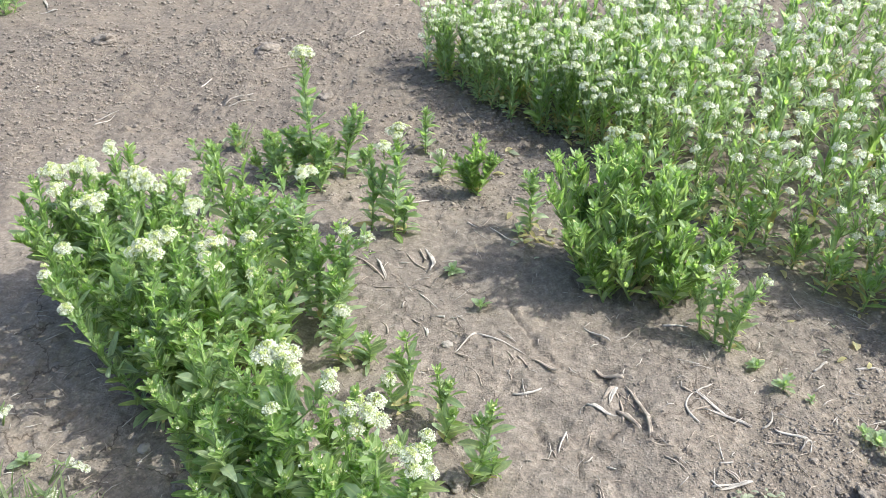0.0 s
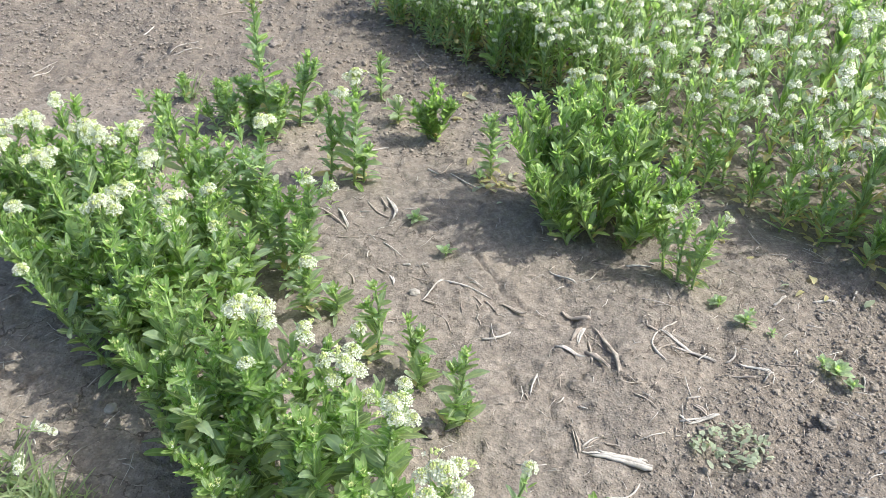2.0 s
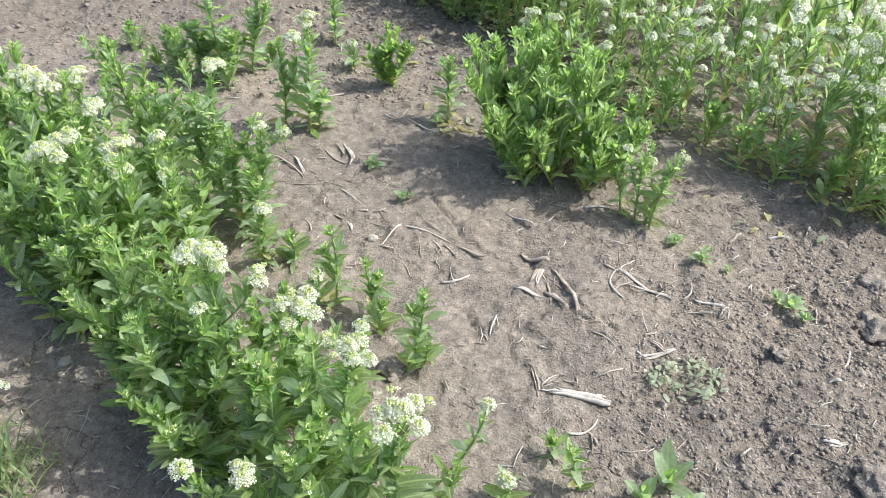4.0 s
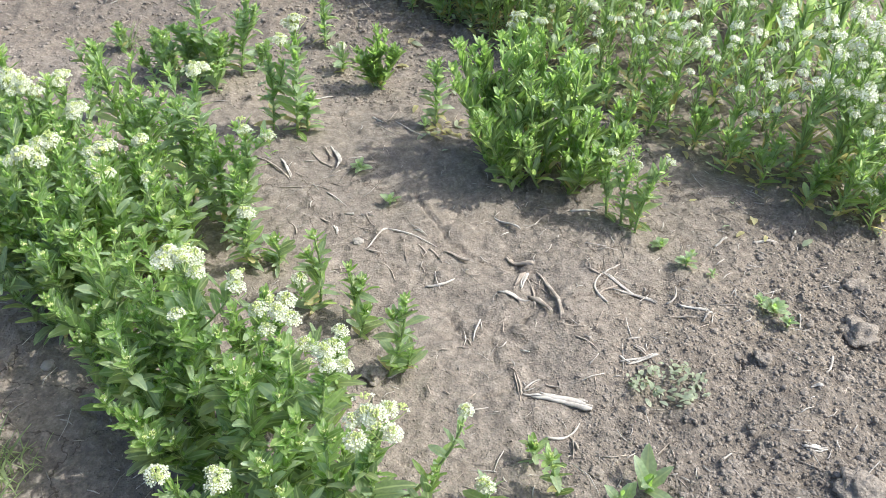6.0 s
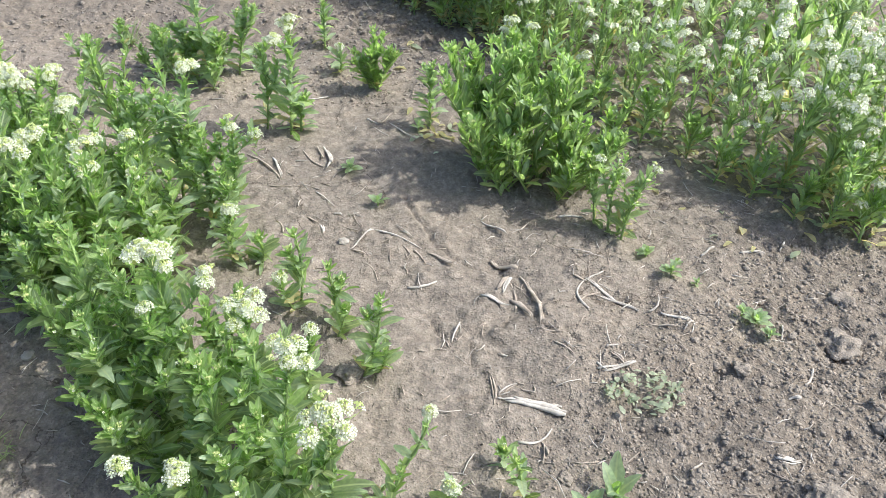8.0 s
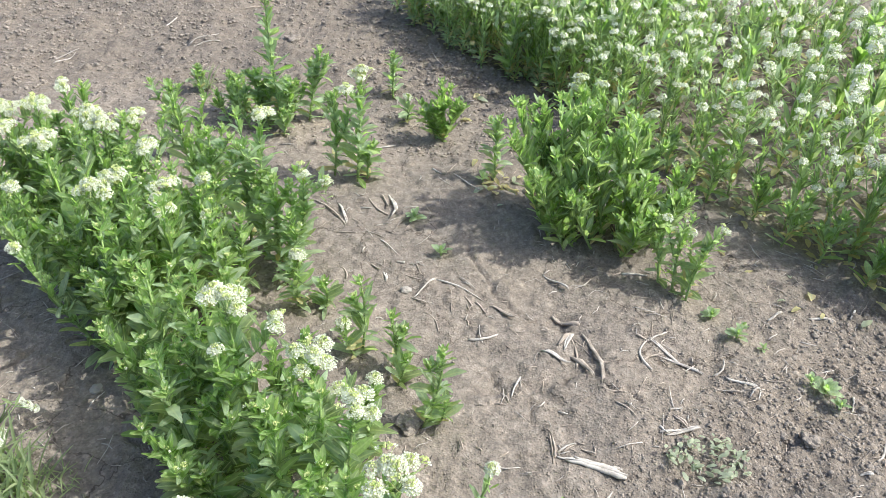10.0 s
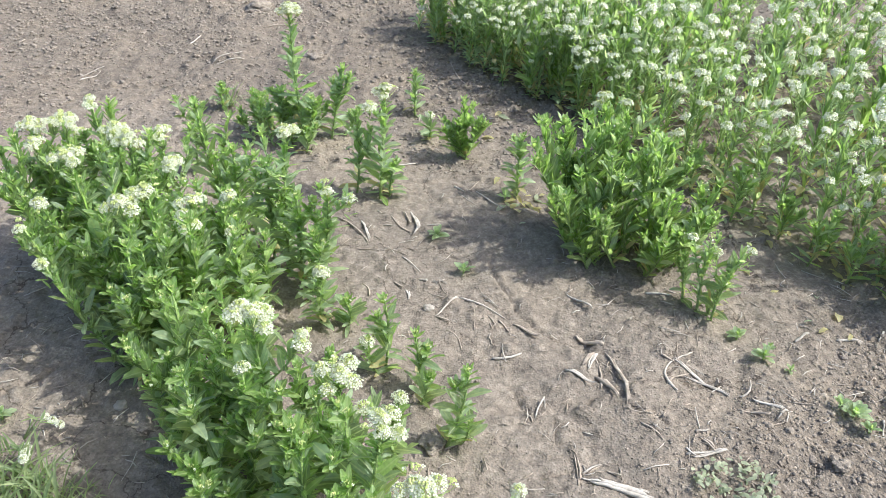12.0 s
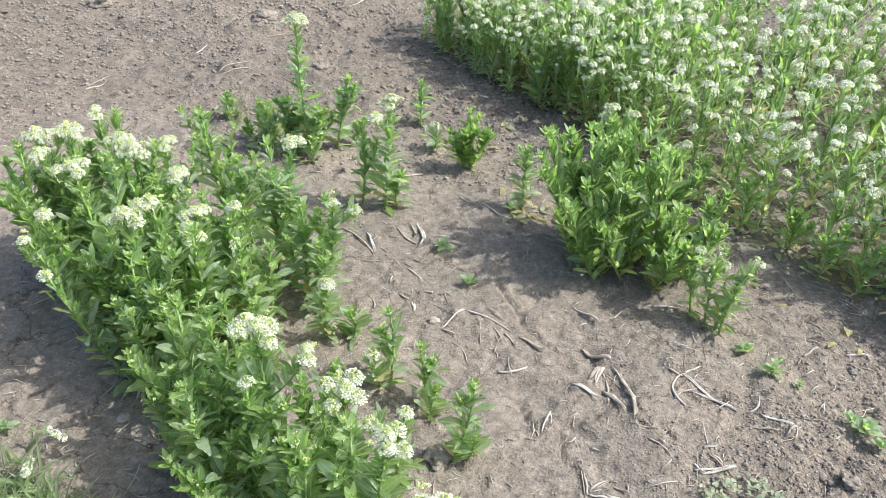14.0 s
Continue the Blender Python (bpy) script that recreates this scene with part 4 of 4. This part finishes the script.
# ---- far rows ----
far_models = []
for i in range(5):
    p = Plant(900 + i, 0.75, 0.06)
    for j in range(6):
        a = 2.4 * j + p.r.uniform(-0.5, 0.5)
        q = 0.06 * math.sqrt((j + 0.3) / 6)
        foot = (q * math.cos(a), q * math.sin(a), 0)
        p.shoot(foot, (foot[0] * 2.1, foot[1] * 2.1, (0.29 - 1.1 * q) * p.r.uniform(0.7, 1.1)), 0.02, 0.004, 20, 0.055, ("tip", 5, 0.010), "cup", yellow=0.3)
    far_models.append(p)
placed = {}
rnd = random.Random(31)
FAR_ROWS = [(-2.77, 5.0, 0.33), (-2.68, 4.85, 0.22), (-2.85, 5.2, 0.34), (-3.72, 6.08, 0.30), (-3.57, 6.7, 0.27), (-3.2, 6.25, 0.22), (-3.1, 7.0, 0.3), (-2.6, 6.34, 0.34), (-2.72, 6.6, 0.32), (-2.12, 5.78, 0.31),
            (-1.88, 6.53, 0.35), (-1.72, 6.2, 0.31), (-1.55, 5.93, 0.25), (-1.2, 6.34, 0.37), (-1.05, 6.36, 0.2), (-2.88, 7.8, 0.32), (-2.33, 7.22, 0.2), (-0.9, 8.1, 0.33), (-0.57, 7.6, 0.38), (-0.7, 7.85, 0.3)]
BACK_CLUMP = [(2.12, 6.05, 0.55), (2.3, 5.95, 0.55), (2.2, 6.25, 0.5), (2.45, 6.1, 0.55), (2.6, 5.95, 0.5), (2.05, 5.9, 0.42), (2.7, 6.2, 0.55), (2.5, 5.75, 0.4), (2.85, 6.0, 0.5), (2.35, 6.35, 0.55), (3.0, 6.2, 0.5)]
BEYOND = [(rnd.uniform(-5.5, 0.3), rnd.uniform(7.9, 9.6), rnd.uniform(0.22, 0.36)) for _ in range(24)] + [(rnd.uniform(-5.2, -1.2), rnd.uniform(6.6, 8.4), rnd.uniform(0.16, 0.32)) for _ in range(9)]
for x, y, h in FAR_ROWS + BEYOND:
    k = rnd.randrange(5)
    m = pose(x, y, lie(x, y) - 0.005, 0, 0, rnd.uniform(0, 360))
    if k not in placed:
        placed[k] = tagged(far_models[k].place("leafy_weed", m, False, True), "bushy green weed of several leafy shoots in a distant row", "weed", "weeds in the far rows")
        ob = placed[k]
    else:
        ob = copy_thing(placed[k], m)
    ob.scale = (1.1 * h / 0.3,) * 3


# a clump of tall leafy plants behind the field
clump = Plant(930, 0.65, 0.2, 0.15)
for j in range(6):
    a = 1.05 * j + clump.r.uniform(-0.4, 0.4)
    foot = (0.05 * math.cos(a), 0.05 * math.sin(a), 0)
    clump.shoot(foot, (foot[0] * 2.6, foot[1] * 2.6, 0.5 * clump.r.uniform(0.55, 1.05)), 0.03, 0.004, 34, 0.052, ("tip", 6, 0.012), "slim", yellow=0.3, droop=-12)
first = None
for x, y, h in BACK_CLUMP:
    m = pose(x, y, lie(x, y) - 0.005, 0, 0, rnd.uniform(0, 360))
    if first is None:
        first = ob = tagged(clump.place("tall_leafy_weed", m, False, True), "tall bushy green weed of upright leafy shoots behind the flower field", "weed", "tall weeds behind the field")
    else:
        ob = copy_thing(first, m)
    ob.scale = (h / 0.5,) * 3


# ---- dry stalks on the ground ----
def stalk(x0, y0, x1, y1, bow, width, tone, seed):
    """A dry stalk lying on the soil, bent sideways by bow of its length, knobby, split lengthwise where it is thick, with ragged ends."""
    r = random.Random(seed)
    a, b = Vector((x0, y0)), Vector((x1, y1))
    d = b - a
    side = Vector((-d.y, d.x))
    n = 8
    wave, phase = r.uniform(-0.015, 0.015), r.uniform(0, 6)
    ts = [i / n for i in range(n + 1)]
    xs = [a + d * t + side * (bow * 4 * t * (1 - t) + wave * math.sin(7 * t + phase)) + Vector((r.uniform(-1, 1), r.uniform(-1, 1))) * 0.10 * width for t in ts]
    hs = height(np.array([p.x for p in xs]), np.array([p.y for p in xs]))
    hs = np.maximum(np.polyval(np.polyfit(ts, hs, 3), ts), hs - 0.004) + 0.001
    lift = r.choice((0, 0, 0.012)) * min(1, d.length / 0.08)
    rad = 0.42 * width
    across = side.normalized()
    V, F = [], []
    strands = [(0, 1.0, 0, 1)] if width < 0.009 else [(-0.30, 0.72, 0, 1), (0.38, 0.62, r.uniform(0, 0.12), r.uniform(0.8, 1)), (0.05, 0.5, r.uniform(0.1, 0.4), 1)]
    o = Vector((xs[0].x, xs[0].y, float(hs[0])))
    for off, thick, t0, t1 in strands:
        pts, radii = [], []
        for i, t in enumerate(ts):
            if t < t0 - 0.01 or t > t1 + 0.01:
                continue
            p = xs[i] + across * off * width * (0.7 + 0.3 * math.cos(5 * t + seed))
            pts.append(Vector((p.x, p.y, float(hs[i]) + rad * thick * 0.6 + lift * t * t + (0.35 * rad if off == 0.05 else 0))) - o)
            radii.append(rad * thick * (1.12 - 0.5 * (t if seed % 2 else 1 - t) + r.uniform(-0.12, 0.12)))
        radii[0] *= r.uniform(0.3, 0.8)
        radii[-1] *= r.uniform(0.2, 0.7)
        vs, fs = tube(pts, radii, 5)
        F += [tuple(k + len(V) for k in f) for f in fs]
        V += [tuple(v) for v in vs]
    ob = new("dry_stalk", mesh_of("dry_stalk", V, F, [TWIG if tone else STRAW], None, True))
    ob.location = o
    tagged(ob, "weathered brown dry plant stalk lying on the soil" if tone else "pale bleached dry stalk lying on the soil", "stalk", "dry stalks on the soil")


HOLLOW = [
    (-0.287, 2.446, -0.167, 2.307, 0.06, 0.0084, 1),
    (-0.207, 2.425, -0.165, 2.317, 0.03, 0.0098, 0),
    (-0.115, 2.461, -0.044, 2.380, -0.06, 0.0084, 1),
    (-0.056, 2.510, -0.029, 2.356, 0.1, 0.0126, 0),
    (-0.079, 2.500, -0.049, 2.435, 0.02, 0.0084, 1),
    (-0.198, 2.279, -0.127, 2.266, 0, 0.0042, 1),
    (-0.113, 2.289, -0.043, 2.256, 0.03, 0.0042, 1),
    (-0.056, 2.245, 0.006, 2.166, 0.02, 0.0056, 0),
    (-0.156, 2.113, -0.129, 2.055, 0.1, 0.007, 1),
    (-0.068, 2.129, -0.038, 2.106, 0, 0.007, 1),
    (0.005, 2.138, 0.028, 2.135, 0, 0.0084, 0),
    (-0.028, 2.101, -0.017, 2.055, 0.05, 0.0098, 0),
]
MIDDLE = [
    (0.033, 2.087, 0.075, 2.061, 0.1, 0.0042, 1),
    (0.062, 2.145, 0.090, 2.081, -0.1, 0.0035, 1),
    (0.062, 1.988, 0.123, 2.071, 0.02, 0.007, 0),
    (0.123, 2.071, 0.258, 1.998, 0.01, 0.007, 0),
    (0.167, 2.025, 0.172, 1.940, 0, 0.0035, 1),
    (0.065, 1.988, 0.105, 1.964, 0, 0.007, 1),
    (0.204, 2.004, 0.228, 1.959, 0.05, 0.0056, 1),
    (0.235, 1.988, 0.266, 1.939, 0.05, 0.007, 1),
    (0.274, 1.976, 0.344, 1.922, 0.04, 0.0098, 1),
    (0.219, 1.839, 0.298, 1.858, -0.12, 0.0084, 0),
    (0.206, 1.921, 0.218, 1.888, 0.1, 0.0042, 1),
    (-0.028, 1.913, 0.017, 1.918, 0, 0.0042, 1),
    (0.099, 1.932, 0.140, 1.867, 0.1, 0.0042, 1),
]
UPPER = [
    (0.076, 2.706, 0.113, 2.660, 0, 0.0084, 0),
    (0.152, 2.658, 0.243, 2.538, 0.05, 0.0084, 0),
    (0.113, 2.653, 0.161, 2.737, 0, 0.0056, 1),
    (-0.141, 2.819, -0.066, 2.863, 0.03, 0.0084, 0),
    (-0.162, 2.859, -0.111, 2.798, 0, 0.0056, 1),
    (0.428, 2.128, 0.494, 2.048, 0.02, 0.0084, 0),
    (0.658, 2.161, 0.733, 2.156, 0, 0.0084, 0),
    (0.002, 3.740, 0.080, 3.531, 0, 0.007, 1),
    (0.659, 2.169, 0.624, 2.149, 0, 0.0056, 1),
    (0.853, 2.574, 0.965, 2.540, 0, 0.0084, 1),
    (-1.528, 3.360, -1.471, 3.455, 0, 0.007, 0),
    (-1.038, 3.581, -0.909, 3.661, 0.02, 0.007, 0),
    (-1.041, 3.613, -0.930, 3.718, 0, 0.007, 0),
]
FORK = [
    (0.449, 1.960, 0.518, 1.919, -0.05, 0.0182, 1),
    (0.452, 1.836, 0.493, 1.891, 0, 0.0112, 1),
    (0.467, 1.818, 0.497, 1.889, 0.03, 0.0112, 0),
    (0.410, 1.810, 0.478, 1.764, 0.02, 0.0098, 0),
    (0.489, 1.862, 0.494, 1.753, 0.08, 0.0084, 1),
    (0.490, 1.802, 0.530, 1.710, 0.06, 0.0168, 1),
    (0.517, 1.883, 0.552, 1.689, 0.09, 0.014, 1),
    (0.662, 1.885, 0.696, 1.869, 0, 0.007, 1),
    (0.697, 1.878, 0.682, 1.753, -0.22, 0.0084, 0),
    (0.695, 1.871, 0.745, 1.908, 0.05, 0.0056, 0),
    (0.694, 1.884, 0.790, 1.806, -0.05, 0.0098, 0),
    (0.660, 1.779, 0.725, 1.828, 0.1, 0.007, 1),
    (0.716, 1.829, 0.817, 1.768, 0.12, 0.0112, 0),
]
RIGHT = [
    (0.871, 1.754, 0.935, 1.714, 0, 0.0098, 0),
    (0.909, 1.683, 0.942, 1.711, 0, 0.007, 0),
    (0.841, 1.763, 0.875, 1.811, -0.2, 0.007, 0),
    (0.830, 1.715, 0.892, 1.691, 0.06, 0.007, 1),
    (1.153, 2.001, 1.231, 2.006, 0, 0.0084, 0),
    (1.054, 1.993, 1.086, 2.020, 0.1, 0.0084, 0),
    (0.702, 1.615, 0.733, 1.623, 0.1, 0.0056, 1),
    (0.680, 1.537, 0.760, 1.562, 0.02, 0.0098, 0),
    (0.669, 1.561, 0.687, 1.535, 0, 0.007, 0),
    (0.712, 1.595, 0.735, 1.568, 0, 0.0084, 1),
    (0.573, 1.632, 0.621, 1.580, 0.05, 0.0056, 1),
    (0.419, 1.515, 0.422, 1.461, 0.05, 0.0084, 1),
    (0.428, 1.477, 0.476, 1.510, 0.05, 0.0056, 0),
]
LOWER = [
    (0.444, 1.459, 0.575, 1.415, 0.02, 0.0204, 0),
    (0.464, 1.466, 0.571, 1.438, -0.03, 0.0108, 0),
    (0.425, 1.463, 0.469, 1.456, 0.02, 0.0084, 0),
    (0.460, 1.337, 0.539, 1.371, -0.18, 0.0072, 0),
    (0.412, 1.523, 0.418, 1.443, 0.03, 0.006, 1),
    (0.440, 1.480, 0.485, 1.514, 0.02, 0.0048, 1),
    (0.482, 1.496, 0.513, 1.474, 0, 0.006, 1),
    (0.667, 1.544, 0.761, 1.565, 0.02, 0.0084, 0),
    (0.706, 1.597, 0.733, 1.557, 0, 0.006, 1),
    (0.702, 1.620, 0.733, 1.621, 0, 0.006, 0),
    (1.160, 1.513, 1.196, 1.560, -0.1, 0.0084, 0),
    (1.168, 1.706, 1.153, 1.653, 0.03, 0.006, 0),
    (1.099, 1.464, 1.128, 1.464, 0, 0.0096, 0),
]
LOWERB = [
    (1.005, 1.286, 1.063, 1.286, 0, 0.012, 0),
    (1.014, 1.277, 1.053, 1.281, 0, 0.006, 0),
    (0.815, 1.250, 0.841, 1.268, 0, 0.006, 0),
    (0.327, 1.640, 0.350, 1.703, 0.02, 0.006, 0),
    (0.353, 1.705, 0.351, 1.662, 0, 0.0036, 0),
    (0.302, 1.674, 0.321, 1.625, 0.03, 0.006, 1),
    (1.176, 2.001, 1.233, 2.006, 0, 0.0072, 0),
    (0.119, 1.514, 0.153, 1.553, -0.15, 0.0072, 0),
    (0.546, 1.672, 0.607, 1.661, 0.05, 0.0048, 1),
    (0.511, 1.349, 0.521, 1.297, 0.03, 0.0072, 1),
    (1.036, 1.983, 1.076, 2.009, 0, 0.0084, 0),
    (1.277, 2.022, 1.300, 2.054, 0, 0.0072, 0),
]
FAR = [
    (-2.293, 5.389, -2.254, 5.614, 0.05, 0.022, 0),
    (-2.502, 4.905, -2.404, 4.942, 0, 0.016, 0),
    (-2.636, 5.234, -2.470, 4.958, 0, 0.014, 0),
    (-2.731, 4.432, -2.746, 4.710, 0.05, 0.016, 0),
    (-3.335, 6.961, -3.296, 7.204, 0, 0.014, 0),
    (-2.948, 6.227, -3.057, 6.364, 0, 0.018, 0),
    (-2.843, 7.270, -2.861, 7.520, 0, 0.014, 0),
    (-0.996, 6.311, -0.898, 6.508, 0, 0.012, 0),
    (-0.776, 7.326, -0.646, 7.586, 0, 0.02, 0),
    (-0.617, 4.615, -0.562, 4.724, 0, 0.008, 0),
    (-1.214, 3.833, -1.182, 3.912, 0, 0.008, 0),
    (0.739, 6.889, 0.810, 6.939, 0, 0.014, 0),
    (-1.553, 3.387, -1.468, 3.491, 0, 0.005, 0),
]

for i, row in enumerate(HOLLOW + MIDDLE + UPPER + FORK + RIGHT + LOWER + LOWERB + FAR):
    stalk(*row, 1000 + i)


def litter():
    """Small chips of straw and stalk, too many to count."""
    r = random.Random(77)
    pieces = []
    spots = []
    for i in range(1700):
        k = r.random()
        if k < 0.3:
            x, y = r.uniform(0.3, 1.7), r.uniform(1.05, 2.5)
        elif k < 0.72:
            x, y = r.uniform(-0.5, 1.3), r.uniform(1.2, 3.2)
        elif k < 0.86:
            x, y = r.uniform(-1.2, -0.4), r.uniform(1.1, 2.2)
        else:
            x, y = r.uniform(-5, 1.5), r.uniform(3, 8.5)
        spots.append((x, y))
    H = height(np.array([s[0] for s in spots]), np.array([s[1] for s in spots]))
    for (x, y), h in zip(spots, H):
        length, w = r.uniform(0.008, 0.04) if r.random() < 0.8 else r.uniform(0.04, 0.09), r.uniform(0.0006, 0.0019)
        far = 1.5 + 0.35 * (y - 3.2) if y > 3.2 else 1
        pts = [Vector((-length / 2, 0, 0)), Vector((0, length * r.uniform(-0.12, 0.12), 0.001)), Vector((length / 2, 0, 0))]
        vs, fs = tube(pts, [w * 0.7, w, w * 0.6], 4)
        pieces.append((vs, fs, 0 if r.random() < 0.45 else 1, pose(x, y, h + w + 0.001, r.uniform(-6, 6), r.uniform(-8, 8), r.uniform(0, 360)) @ Matrix.Scale(far, 4)))
    tagged(new("straw_litter", joined("straw_litter", pieces, [STRAW, TWIG])), "bits of dry straw and stalk strewn over the soil", "straw", kind="stuff")


litter()


def fallen_leaves():
    """Withered leaves, thickest along the front of the field."""
    r = random.Random(78)
    pieces = []
    for i in range(210):
        if i < 130:
            x = r.uniform(0.5, 1.62)
            y = field_edge(x) + r.uniform(-0.10, 0.12)
        elif i < 150:
            x, y = r.gauss(0.31, 0.04), r.gauss(2.60, 0.03)
        elif i < 185:
            x, y = r.uniform(0.9, 1.6), r.uniform(2.0, 2.6)
        else:
            x, y = r.uniform(0.1, 1.0), r.uniform(2.4, 3.4)
        vs, fs = r.choice(SPOON)
        pieces.append((vs, fs, 1 if i % 3 == 0 else 0, pose(x, y, lie(x, y) + 0.004, r.uniform(-4, 30), r.uniform(-12, 12), r.uniform(0, 360)) @ Matrix.Scale(r.uniform(0.02, 0.055), 4)))
    tagged(new("fallen_leaves", joined("fallen_leaves", pieces, [OLD_M, GREY], len(pieces))), "withered yellow leaves fallen under the plants", "fallen leaves", kind="stuff")


fallen_leaves()


def board():
    """The end of a white board lying by the far row."""
    bm = bmesh.new()
    bmesh.ops.create_cube(bm, size=1)
    bmesh.ops.scale(bm, vec=(0.09, 0.9, 0.02), verts=bm.verts)
    bmesh.ops.bevel(bm, geom=bm.edges[:], offset=0.003, segments=2)
    me = bpy.data.meshes.new("white_board")
    bm.to_mesh(me)
    bm.free()
    me.materials.append(PLASTIC)
    ob = tagged(new("white_board", me), "white flat board lying on the soil", "board")
    ob.matrix_basis = pose(-3.46, 5.35, lie(-3.46, 5.35) + 0.02, 0, 0, 14)


board()
